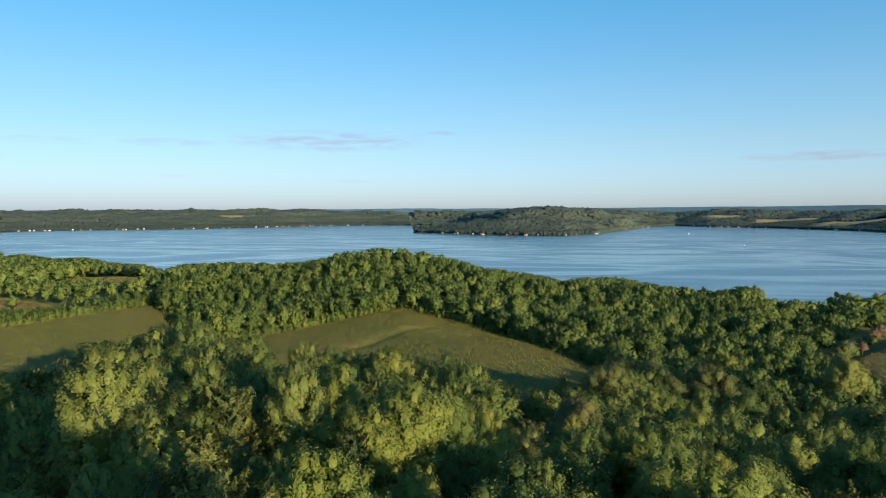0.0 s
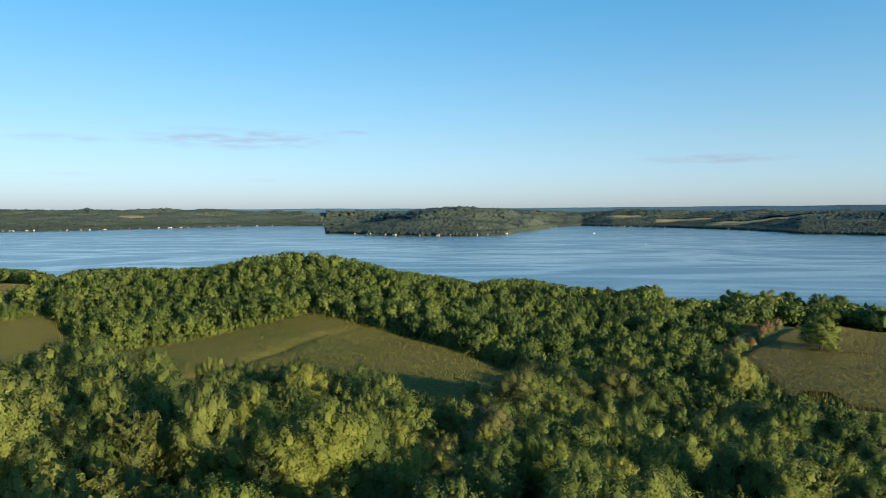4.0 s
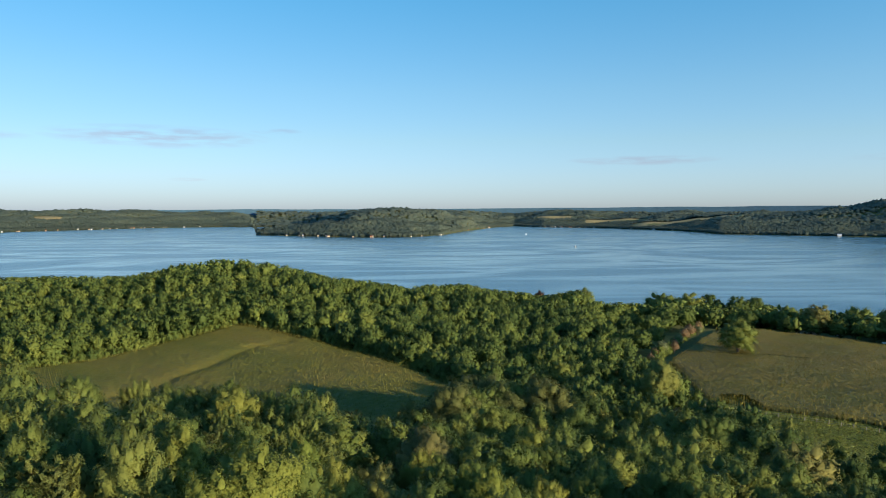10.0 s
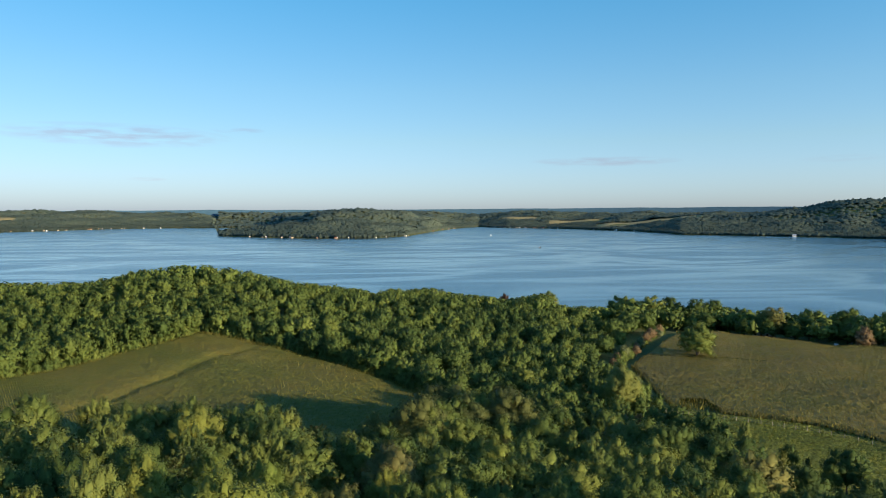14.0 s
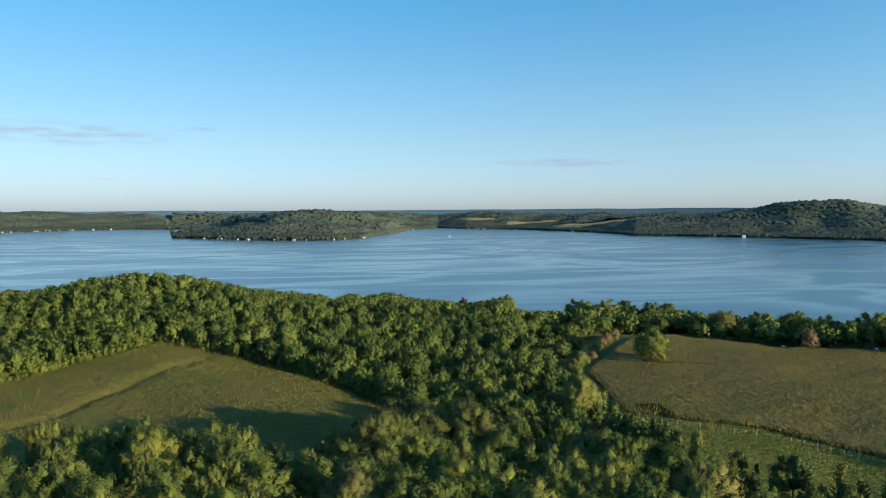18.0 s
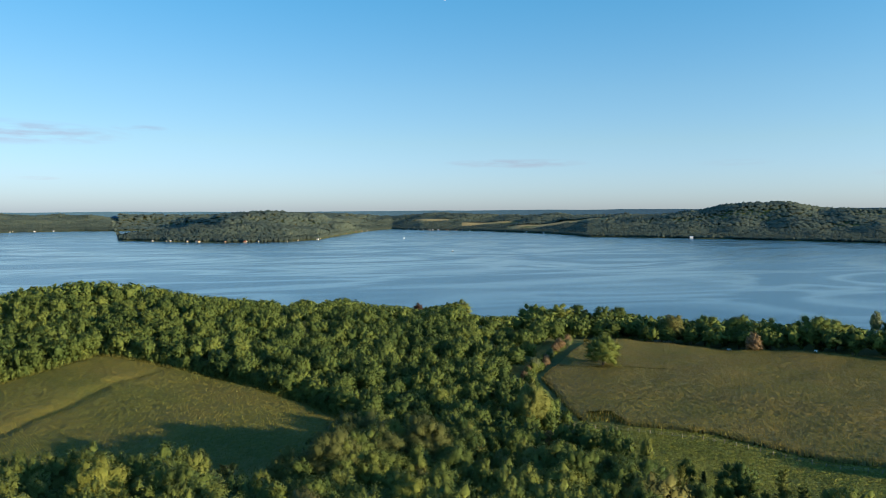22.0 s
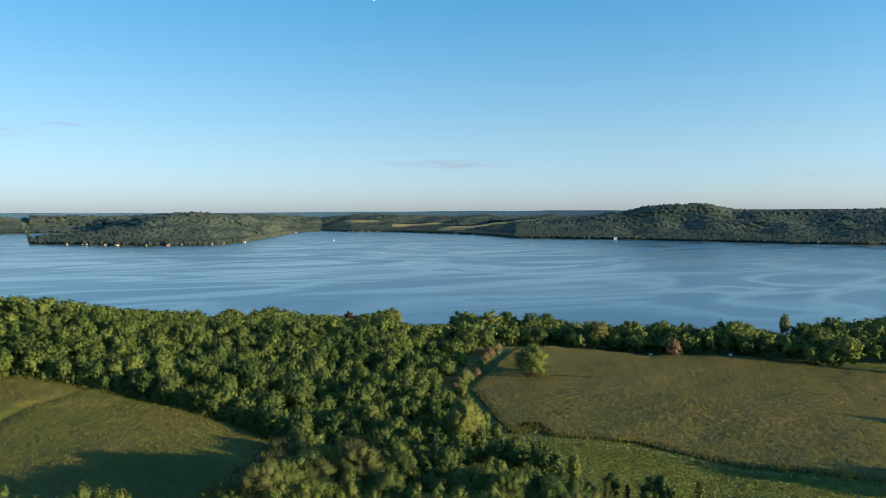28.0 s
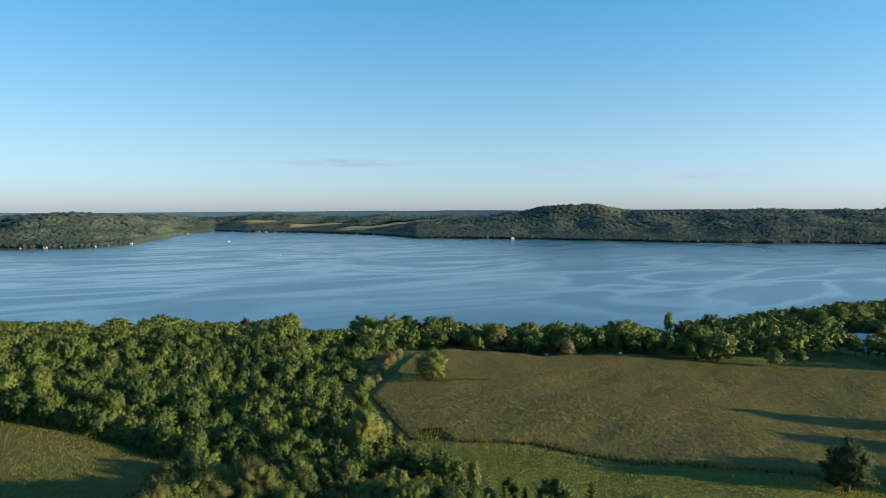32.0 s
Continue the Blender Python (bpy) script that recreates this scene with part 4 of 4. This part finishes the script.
def polar(*pairs):
    return [(r * math.sin(radians(a)), r * math.cos(radians(a))) for a, r in pairs]


FAR_FIELDS = [polar((24, 4000), (29, 3930), (29.4, 4150), (24.4, 4260)), polar((28, 3560), (32, 3440), (36, 3420), (36.5, 3640), (32, 3800), (28, 3820)),
              polar((35.8, 3820), (37.6, 3760), (37.8, 3960), (36, 3990)), polar((8, 4160), (11, 4150), (11.2, 4330), (8.2, 4350)),
              polar((-17.8, 4120), (-16.2, 4110), (-16, 4300), (-18, 4320)), polar((20.5, 4350), (23.5, 4300), (23.5, 4420), (20.5, 4460))]
far_woods()
# the last ridges, a plain backdrop of distance with blue haze put into its colour
RIDGE_LINE = [(-60, 86), (-30, 87), (-22, 90), (-13, 94), (-4, 102), (3, 104), (10, 104), (18, 111), (27, 116), (35, 121), (52, 127), (64, 127), (90, 118)]
ra = np.arange(-60, 90, 0.25)
rz = curve(RIDGE_LINE, ra) + 2.6 * wavy(ra / 13, ra / 29, 1.2) + 0.9 * wavy(ra / 3.1, ra / 5.3, 2.4)
bv = np.concatenate([np.stack([d * np.sin(np.radians(ra)), d * np.cos(np.radians(ra)), z], 1) for d, z in ((4900, 0 * rz + 30), (4925, rz), (4945, rz - 12))])
bi = np.arange(len(ra) - 1)
bf = np.concatenate([np.stack([bi + q * len(ra), bi + 1 + q * len(ra), bi + 1 + (q + 1) * len(ra), bi + (q + 1) * len(ra)], 1) for q in (0, 1)])
M_BACKDROP = plain("haze_blue", (0.040, 0.092, 0.150), (0.046, 0.100, 0.16), 0.004, 1.0, 0, 0.0)
tagged(new("backdrop", mesh_of("backdrop", bv, bf, [M_BACKDROP], flat=True)), "wooded ridges on the horizon, coloured blue for haze", "ridge", "", "structure")
M_FAR_FIELD = plain("far_stubble", (0.24, 0.20, 0.09), (0.34, 0.27, 0.13), 0.02, 0.95)
M_FAR_MEADOW = plain("far_meadow", (0.12, 0.15, 0.05), (0.20, 0.21, 0.08), 0.02, 0.95)
for k, p in enumerate(FAR_FIELDS):
    q = np.array(p)
    u = np.linspace(0, 1, 24)
    U, V = np.meshgrid(u, u)
    xy = ((1 - U) * (1 - V))[..., None] * q[0] + (U * (1 - V))[..., None] * q[len(q) // 2 - 1 if len(q) > 4 else 1] + (U * V)[..., None] * q[len(q) // 2 if len(q) > 4 else 2] + ((1 - U) * V)[..., None] * q[-1]
    if len(q) > 4:
        xy = ((1 - U) * (1 - V))[..., None] * q[0] + (U * (1 - V))[..., None] * q[2] + (U * V)[..., None] * q[3] + ((1 - U) * V)[..., None] * q[5]
    v = np.concatenate([xy, height(xy[..., 0], xy[..., 1])[..., None] + 1.5], -1).reshape(-1, 3)
    i, j = np.meshgrid(np.arange(23), np.arange(23))
    f = np.stack([j * 24 + i, j * 24 + i + 1, (j + 1) * 24 + i + 1, (j + 1) * 24 + i], -1).reshape(-1, 4)
    tagged(new("far_field", mesh_of("far_field", v, f, [M_FAR_MEADOW if k in (2, 3) else M_FAR_FIELD], flat=False)), "pale farm field on the far side of the lake", "field", "", "structure")


# ---- things on this shore ----
def part(name, bm, material, parent, label=""):
    """Links a bmesh as one mesh object under a thing or a part."""
    me = bpy.data.meshes.new(name)
    bm.to_mesh(me)
    bm.free()
    me.materials.append(material)
    o = new(name, me)
    o.parent = parent
    if label:
        o["label"] = label
    return o


def box_bm(x0, x1, y0, y1, z0, z1, bevel=0.0):
    bm = bmesh.new()
    bmesh.ops.create_cube(bm, size=1)
    for v in bm.verts:
        v.co = ((x0 + x1) / 2 + v.co.x * (x1 - x0), (y0 + y1) / 2 + v.co.y * (y1 - y0), (z0 + z1) / 2 + v.co.z * (z1 - z0))
    if bevel:
        bmesh.ops.bevel(bm, geom=bm.edges[:], offset=bevel, segments=2, affect="EDGES")
    return bm


def add_prism(bm, pts, y0, y1):
    """A solid with the outline pts (x, z) from y0 to y1."""
    a = [bm.verts.new((x, y0, z)) for x, z in pts]
    b = [bm.verts.new((x, y1, z)) for x, z in pts]
    bm.faces.new(a[::-1])
    bm.faces.new(b)
    for k in range(len(pts)):
        bm.faces.new((a[k], a[(k + 1) % len(pts)], b[(k + 1) % len(pts)], b[k]))
    bmesh.ops.recalc_face_normals(bm, faces=bm.faces[:])
    return bm


M_WHITE = plain("white_siding", (0.74, 0.73, 0.69), (0.82, 0.81, 0.78), 1.5, 0.6)
M_CREAM = plain("cream_siding", (0.62, 0.50, 0.26), (0.72, 0.58, 0.32), 1.5, 0.6)
M_TAN = plain("tan_siding", (0.42, 0.34, 0.24), (0.52, 0.43, 0.31), 1.5, 0.7)
M_RED_ROOF = plain("red_shingles", (0.26, 0.085, 0.055), (0.34, 0.12, 0.08), 4.0, 0.85)
M_GREY_ROOF = plain("grey_shingles", (0.13, 0.14, 0.16), (0.20, 0.21, 0.23), 4.0, 0.85)
M_BROWN_ROOF = plain("brown_shingles", (0.16, 0.11, 0.08), (0.24, 0.17, 0.12), 4.0, 0.85)
M_METAL_ROOF = plain("pale_metal_roof", (0.62, 0.64, 0.68), (0.72, 0.74, 0.78), 2.0, 0.35, 0.3)
M_PANE = plain("dark_pane", (0.02, 0.025, 0.03), (0.03, 0.035, 0.045), 2.0, 0.08)
M_RUBBER = plain("black_rubber", (0.015, 0.015, 0.015), (0.03, 0.03, 0.03), 9.0, 0.8)
M_BLUE = plain("blue_cover", (0.10, 0.20, 0.38), (0.16, 0.28, 0.46), 2.0, 0.6)
M_CAR = plain("white_car_paint", (0.78, 0.79, 0.80), (0.83, 0.83, 0.84), 3.0, 0.2)
M_POST = plain("weathered_post", (0.22, 0.19, 0.15), (0.34, 0.30, 0.24), 6.0, 0.9)
M_WIRE = plain("fence_wire", (0.25, 0.25, 0.25), (0.35, 0.34, 0.33), 9.0, 0.5, 0.8)


def house(name, x, y, turn, long, deep, wall_h, roof_h, wall_m, roof_m, label, windows=4, sink=0.4):
    """A gabled building: walls with gable ends, two-slope roof with eaves, windows and a door on its long sides, chimney."""
    h = tagged(new(name, None), label, "house")
    h.matrix_basis = pose(x, y, max(0.4, float(height(x, y))) - sink, 0, 0, turn)
    a, b, z0 = long / 2, deep / 2, 0.0
    bm = bmesh.new()
    pent = [(-b, z0), (b, z0), (b, wall_h), (0, wall_h + roof_h), (-b, wall_h)]
    add_prism(bm, pent, -a, a)
    bmesh.ops.rotate(bm, verts=bm.verts[:], cent=(0, 0, 0), matrix=Matrix.Rotation(radians(-90), 3, "Z"))
    part("wall", bm, wall_m, h)
    e, t = 0.5, 0.22
    bm = bmesh.new()
    k = roof_h / b
    add_prism(bm, [(-b - e, wall_h - e * k + 0.05), (0, wall_h + roof_h + 0.05), (b + e, wall_h - e * k + 0.05), (b + e, wall_h - e * k + 0.05 + t), (0, wall_h + roof_h + 0.05 + t), (-b - e, wall_h - e * k + 0.05 + t)], -a - e, a + e)
    bmesh.ops.rotate(bm, verts=bm.verts[:], cent=(0, 0, 0), matrix=Matrix.Rotation(radians(-90), 3, "Z"))
    roof = part("roof", bm, roof_m, h)
    if windows:
        part("chimney", box_bm(a * 0.4, a * 0.4 + 0.9, -0.45, 0.45, wall_h + roof_h * 0.6, wall_h + roof_h + 1.0, 0.05), M_BROWN_ROOF, roof)
    for side in (-1, 1):
        for q in range(windows):
            wx = -a + (q + 0.5) * long / windows
            if q == 1 and side < 0:
                part("door", box_bm(wx - 0.5, wx + 0.5, side * (b + 0.05) - 0.05, side * (b + 0.05) + 0.05, 0.5, 2.5, 0.02), M_BROWN_ROOF, h)
                continue
            w = part("window", box_bm(wx - 0.75, wx + 0.75, side * (b + 0.04) - 0.06, side * (b + 0.04) + 0.06, 1.3, 2.7, 0.03), M_WHITE, h)
            part("pane", box_bm(wx - 0.62, wx + 0.62, side * (b + 0.11) - 0.02, side * (b + 0.11) + 0.02, 1.42, 2.58), M_PANE, w)
    return h


house("lake_house", 307, 358, -40, 13, 8.5, 4.6, 2.8, M_WHITE, M_RED_ROOF, "white lakeside house with a faded red roof among trees")
house("lake_house", 285, 458, -30, 11, 8, 4.2, 2.4, M_WHITE, M_GREY_ROOF, "pale lakeside house with a grey roof behind trees")
house("lake_house", 505, 301, -58, 15, 9, 3.6, 3.2, M_TAN, M_GREY_ROOF, "tan house with a broad grey shingle roof among trees")
house("farm_shed", 488, 195, -52, 17, 10, 4.6, 2.6, M_CREAM, M_METAL_ROOF, "cream-walled shed with a pale metal roof in the trees", 0)
house("farm_shed", 473, 181, -58, 13, 7, 3.0, 1.5, M_WHITE, M_METAL_ROOF, "low white shed with a pale metal roof in the trees", 0)


def car(x, y, turn, label):
    c = tagged(new("car", None), label, "car")
    c.matrix_basis = pose(x, y, float(height(x, y)), 0, 0, turn)
    bm = bmesh.new()
    add_prism(bm, [(-2.3, 0.35), (2.25, 0.35), (2.3, 0.85), (1.1, 1.05), (-2.25, 1.08), (-2.32, 0.7)], -0.9, 0.9)
    bmesh.ops.bevel(bm, geom=bm.edges[:], offset=0.07, segments=2, affect="EDGES")
    part("body", bm, M_CAR, c)
    bm = bmesh.new()
    add_prism(bm, [(-2.1, 1.05), (1.0, 1.02), (0.35, 1.72), (-1.75, 1.76)], -0.8, 0.8)
    bmesh.ops.bevel(bm, geom=bm.edges[:], offset=0.08, segments=2, affect="EDGES")
    cabin = part("cabin", bm, M_CAR, c)
    for side in (-1, 1):
        bm = bmesh.new()
        add_prism(bm, [(-1.7, 1.12), (0.7, 1.12), (0.22, 1.58), (-1.5, 1.6)], side * 0.805 - 0.01, side * 0.805 + 0.01)
        part("side_window", bm, M_PANE, cabin)
        for wx in (-1.45, 1.4):
            bm = bmesh.new()
            bmesh.ops.create_cone(bm, cap_ends=True, segments=18, radius1=0.36, radius2=0.36, depth=0.24)
            bmesh.ops.rotate(bm, verts=bm.verts[:], cent=(0, 0, 0), matrix=Matrix.Rotation(radians(90), 3, "X"))
            bmesh.ops.translate(bm, verts=bm.verts[:], vec=(wx, side * 0.82, 0.36))
            part("wheel", bm, M_RUBBER, c, "black tyre")
    return c


car(334, 268, 35, "white car parked on grass beside the corn")
car(334, 364, -20, "white car parked on a lawn between lakeside trees")


def wrapped_bale(x, y):
    b = tagged(new("hay_bale", None), "white plastic-wrapped round bale at the corn's edge", "hay bale")
    b.matrix_basis = pose(x, y, float(height(x, y)), 0, 0, 30)
    bm = bmesh.new()
    bmesh.ops.create_cone(bm, cap_ends=True, segments=24, radius1=1.1, radius2=1.1, depth=2.2)
    bmesh.ops.bevel(bm, geom=[e for e in bm.edges if e.calc_length() < 0.5], offset=0.15, segments=2, affect="EDGES")
    bmesh.ops.rotate(bm, verts=bm.verts[:], cent=(0, 0, 0), matrix=Matrix.Rotation(radians(90), 3, "X"))
    bmesh.ops.translate(bm, verts=bm.verts[:], vec=(0, 0, 1.05))
    part("wrap", bm, M_WHITE, b)


wrapped_bale(309, 305)


# pasture fence: posts and two wires
def fence(line, spacing, label):
    f = tagged(new("fence", None), label, "fence")
    at = []
    for (ax, ay), (bx2, by2) in zip(line, line[1:]):
        n = max(1, round(math.hypot(bx2 - ax, by2 - ay) / spacing))
        at += [(ax + (bx2 - ax) * q / n, ay + (by2 - ay) * q / n) for q in range(n)]
    at.append(line[-1])
    v, q = tube([(0, 0, -0.4), (0.01, 0, 0.6), (0, 0.01, 1.35), (0, 0, 1.40)], [0.10, 0.095, 0.085, 0.03], 7)
    me = mesh_of("post", v, q, [M_POST], flat=False)
    for k, (x, y) in enumerate(at):
        p = new("post", me)
        p.parent = f
        p.matrix_basis = Matrix.LocRotScale((x, y, float(height(x, y))), Euler((random.uniform(-0.06, 0.06), random.uniform(-0.06, 0.06), k)), (1.2, 1.2, random.uniform(0.9, 1.12)))
    for z in (0.55, 1.15):
        v, q = tube([(x, y, float(height(x, y)) + z) for x, y in at], [0.02] * len(at), 4)
        w = new("wire", mesh_of("wire", v, q, [M_WIRE]))
        w.parent = f
    return f


FENCE = [(137, 206), (158, 185), (173, 172), (187, 141), (214, 108), (240, 84), (262, 62)]
fence(FENCE, 3.6, "weathered wooden post fence between pasture and corn")
fence([(137, 206), (127, 196), (116, 187), (110, 178)], 3.0, "pale post fence along the wood's edge")

# ---- single trees ----
DRY = [(0.0, (0.16, 0.11, 0.06)), (1.0, (0.24, 0.17, 0.10))]
M_DRY = leaf_material("dry_leaf", DRY, "object")
M_DARK_RED = leaf_material("dark_red_leaf", [(0.0, (0.055, 0.032, 0.024)), (1.0, (0.070, 0.040, 0.030))], "object")
M_SILVER = leaf_material("silver_leaf", [(0.0, (0.13, 0.16, 0.08)), (1.0, (0.16, 0.19, 0.09))], "object")
spec = dict(dry=M_DRY, red=M_DARK_RED, dark=M_DARK, silver=M_SILVER)
SPECIAL = {k: crown_mesh("crown_" + k, broad_crown(300 + q, 7000, 0.0145, 100, 0.30, 0.14, 0.5, 0.23, soft=0.16, rough=0.36, knob=(5, 3)), m) for q, (k, m) in enumerate(spec.items())}
sparse_r = np.random.default_rng(6)
SPARSE = mesh_of("crown_sparse", *leaf_sprays(sparse_r, sparse_r.normal(size=(5000, 3)) * np.array((0.09, 0.09, 0.15)) + (0, 0, 0.64), sparse_r.normal(size=(5000, 3)), 0.0048), [M_LEAF])
BARE_LIMBS = trunk_mesh("trunk_bare", 150, M_DEAD, 12, 0.86, 0.009, 0.34)
BIRCH = trunk_mesh("trunk_birch", 151, M_PALE_BARK, 8, 0.95, 0.0055, 0.2)
tree(199, 275, 20.5, BROAD_B_MESH[1], TRUNKS[0], "field_tree", "broad leafy tree standing alone in the corn", "", 1.6, None, 3.0)
tree(203, 279, 16.5, SPARSE, BARE_LIMBS, "dead_tree", "bare-topped dying tree among the corn", "", 0.9)
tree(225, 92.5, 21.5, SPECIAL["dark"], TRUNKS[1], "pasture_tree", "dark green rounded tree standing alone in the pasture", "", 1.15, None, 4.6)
tree(114, 186, 8.5, SPECIAL["dry"], TRUNKS[2], "dry_tree", "small rust-brown tree at the pasture's corner", "", 0.9, None, 1.4)
tree(309, 287, 15.5, SPECIAL["dry"], TRUNKS[0], "dry_tree", "grey-brown leaved tree at the corn's edge", "", 1.0, None, 3.6)
tree(198, 524, 15, SPECIAL["red"], TRUNKS[1], "copper_beech", "dark red-leaved tree by the lake", "", 1.0)
tree(459, 322, 21, SPECIAL["silver"], TRUNKS[2], "poplar", "tall thin pale-leaved poplar by the water", "", 0.6)
for k in range(11):
    u = k / 10
    x, y = 150 + 72 * u + random.uniform(-2, 2), 258 + 68 * u + random.uniform(-2, 2)
    tree(x - 4.5, y + 4.5, random.uniform(4, 7.5), SPECIAL["dry" if k % 3 else "silver"], TRUNKS[0], "dry_shrub", "dry tan shrub along the track beside the corn", "track shrubs", 1.3)
BELT = [(263, 449, 21), (267, 422, 22), (281, 419, 22), (293, 405, 22), (305, 403, 21), (298, 366, 18), (297, 339, 19), (324, 340, 20), (324, 312, 22), (333, 297, 20), (344, 276, 21), (361, 277, 18),
        (344, 254, 14), (382, 257, 19), (363, 235, 19), (361, 220, 16.5), (459, 285, 20), (457, 248, 16), (480, 246, 19), (503, 246, 20), (491, 224, 19), (514, 222, 23), (527, 216, 22), (505, 178, 18), (403, 202, 15), (446, 182, 12), (289, 336, 12), (281, 344, 11), (300, 326, 12), (314, 300, 13), (268, 362, 13), (352, 240, 12), (372, 245, 15)]
for x, y, h in BELT + [(118, 584, 17), (143, 578, 16), (150, 576, 18), (228, 506, 19)]:
    tree(x, y, h * 1.12, random.choice(BROAD_B_MESH), random.choice(TRUNKS), "shore_tree", "large rounded green tree between the corn and the lake", "shore trees", random.uniform(1.15, 1.6), None, h * 0.12)
for x, y, h in ((-27, 43, 14.5), (-31, 48, 13.5), (-23, 50, 14)):
    tree(x, y, h, SPARSE, BIRCH, "birch", "thin pale-trunked tree with sparse leaves", "pale trees", 1.0)
# trees along the field's end, whose shadows lie over the corn
for x, y in ((316, 93), (323, 84), (299, 70), (306, 62), (258, 66), (268, 54), (280, 42), (292, 30)):
    tree(x, y, random.uniform(19.0, 22.5), random.choice(BROAD_B_MESH), random.choice(TRUNKS), "hedge_tree", "green hedgerow tree at the end of the corn", "hedge trees", 1.0, None, 2.0)
tree(7.2, 46, 16.6, SPARSE, BARE_LIMBS, "dead_tree", "bare brown branches over the near wood", "", 1.1)


# ---- pasture grass ----
def tufts(name, poly, n, seed, label, tall):
    r = np.random.default_rng(seed)
    P = np.array(poly)
    X, Y = r.uniform(P[:, 0].min(), P[:, 0].max(), n * 3), r.uniform(P[:, 1].min(), P[:, 1].max(), n * 3)
    k = inside(poly, X, Y)
    X, Y = X[k][:n], Y[k][:n]
    n = len(X)
    Z = height(X, Y)
    s = tall * (0.55 + 0.6 * np.abs(wavy(X / 9, Y / 9, 2.0))) * r.uniform(0.6, 1.4, n)
    v, f = leaf_sprays(r, np.stack([X, Y, Z + s * 0.6], 1), np.tile((0.0, 0.0, 1.0), (n, 1)), 0.34, 1.5, 0.35)
    t = np.clip(0.5 + 0.25 * wavy(X / 25, Y / 25, 3.0) + r.normal(0, 0.10, n), 0, 1)
    lean = np.repeat(unit(np.array((0, 0, 1.0)) + 0.38 * r.normal(size=(n, 3))), 3, axis=0)
    tagged(new(name, mesh_of(name, v, f, [M_GRASS], None, t, normals=lean)), label, "grass", "", "stuff")


tufts("pasture_grass", PASTURE, 230000, 31, "tussocky yellow-green pasture grass", 0.2)
tufts("hedge_grass", HEDGE_GAP, 12000, 33, "rough green grass along the fence", 0.5)
tufts("lawn_grass", LIT_LAWN, 8000, 32, "green grass beside the corn", 0.3)


# ---- far shore houses ----
def far_house_set():
    r = random.Random(41)
    kinds = []
    def lot(a0, a1, n, back, group):
        for k in range(n):
            a = a0 + (a1 - a0) * min(1.0, (k + r.uniform(-0.7, 1.7)) / n) if k else a0
            d = float(curve(FAR, a)) + 14 * float(wavy(a / 5, a / 11, 2.0)) + r.uniform(8, 15) + r.choice(back)
            x, y = d * math.sin(radians(a)), d * math.cos(radians(a))
            h = house("shore_house", x, y, -a + r.uniform(-30, 30), r.uniform(4, 8), r.uniform(4, 6), r.uniform(1.8, 3.0), r.uniform(1.4, 2.4), r.choice((M_WHITE, M_TAN, M_TAN, M_TAN, M_CREAM)), r.choice((M_GREY_ROOF, M_BROWN_ROOF, M_METAL_ROOF, M_RED_ROOF)), "small house on the far lake shore", 0)
            tagged(h, "", "", group)
    lot(-31.5, -6, 64, (0, 0, 14, 30), "houses on the west shore")
    lot(-2.0, 13.4, 24, (0, 9, 16), "houses on the wooded point")
    lot(14.8, 17, 5, (0, 0), "houses in the far village")
    lot(18.9, 24.5, 46, (0, 0, 25, 45), "houses in the far village")
    lot(25, 33, 6, (0, 0), "houses in the far village")


far_house_set()
house("white_house", 1838, 2004, -42, 12, 8, 5.0, 3, M_WHITE, M_METAL_ROOF, "large white house on the far shore", 0)


# ---- on the water ----
def boat(name, x, y, turn, label, hull_m, size, mast):
    b = tagged(new(name, None), label, "boat")
    b.matrix_basis = Matrix.LocRotScale((x, y, -0.15 * size), Euler((0, 0, radians(turn))), (size, size, size))
    v, f = [], []
    for k in range(9):
        u = k / 8
        w = 0.95 * math.sin(math.pi * (0.42 + 0.58 * u)) ** 0.7 if u < 1 else 0.02
        z = 0.75 + 0.25 * u * u
        v += [(-3 + 6 * u, -w, z), (-3 + 6 * u, -w * 0.6, 0.05 + 0.2 * u * u), (-3 + 6 * u, w * 0.6, 0.05 + 0.2 * u * u), (-3 + 6 * u, w, z)]
    for k in range(8):
        f += [(4 * k + q, 4 * k + q + 1, 4 * k + q + 5, 4 * k + q + 4) for q in range(3)]
        f.append((4 * k + 3, 4 * k, 4 * k + 4, 4 * k + 7))
    f.append((0, 3, 2, 1))
    h = new("hull", mesh_of("hull", v, f, [hull_m]))
    h.parent = b
    part("cabin", box_bm(-1.2, 0.9, -0.6, 0.6, 0.8, 1.7, 0.12), M_WHITE, b)
    if mast:
        part("roof_canopy", box_bm(-2.2, 1.2, -0.85, 0.85, 2.3, 2.45, 0.05), M_WHITE, b)
        for px, py in ((-2.0, -0.7), (-2.0, 0.7), (1.0, -0.7), (1.0, 0.7)):
            part("canopy_post", box_bm(px - 0.04, px + 0.04, py - 0.04, py + 0.04, 0.7, 2.35), M_WIRE, b)
    return b


boat("motorboat", 672, 1540, 20, "small dark motorboat out on the lake", M_RUBBER, 1.4, False)
boat("pontoon_boat", 860, 2420, 50, "small white boat with a canopy on the lake", M_WHITE, 1.7, True)

# ---- the moon, low and pale ----
moon_m, mn, ml, mb = mat_new("moon_face")
mb.inputs["Emission Color"].default_value = (0.85, 0.9, 1.0, 1)
mb.inputs["Emission Strength"].default_value = 0.55
mb.inputs["Base Color"].default_value = (0.5, 0.5, 0.5, 1)
v, f = ball(np.random.default_rng(99), 24, 16)
v = unit(v) * 15
mo = tagged(new("moon", mesh_of("moon", v, f, [moon_m], flat=False)), "pale moon in the blue evening sky", "moon")
mo.location = (1868, 4420, 1560)
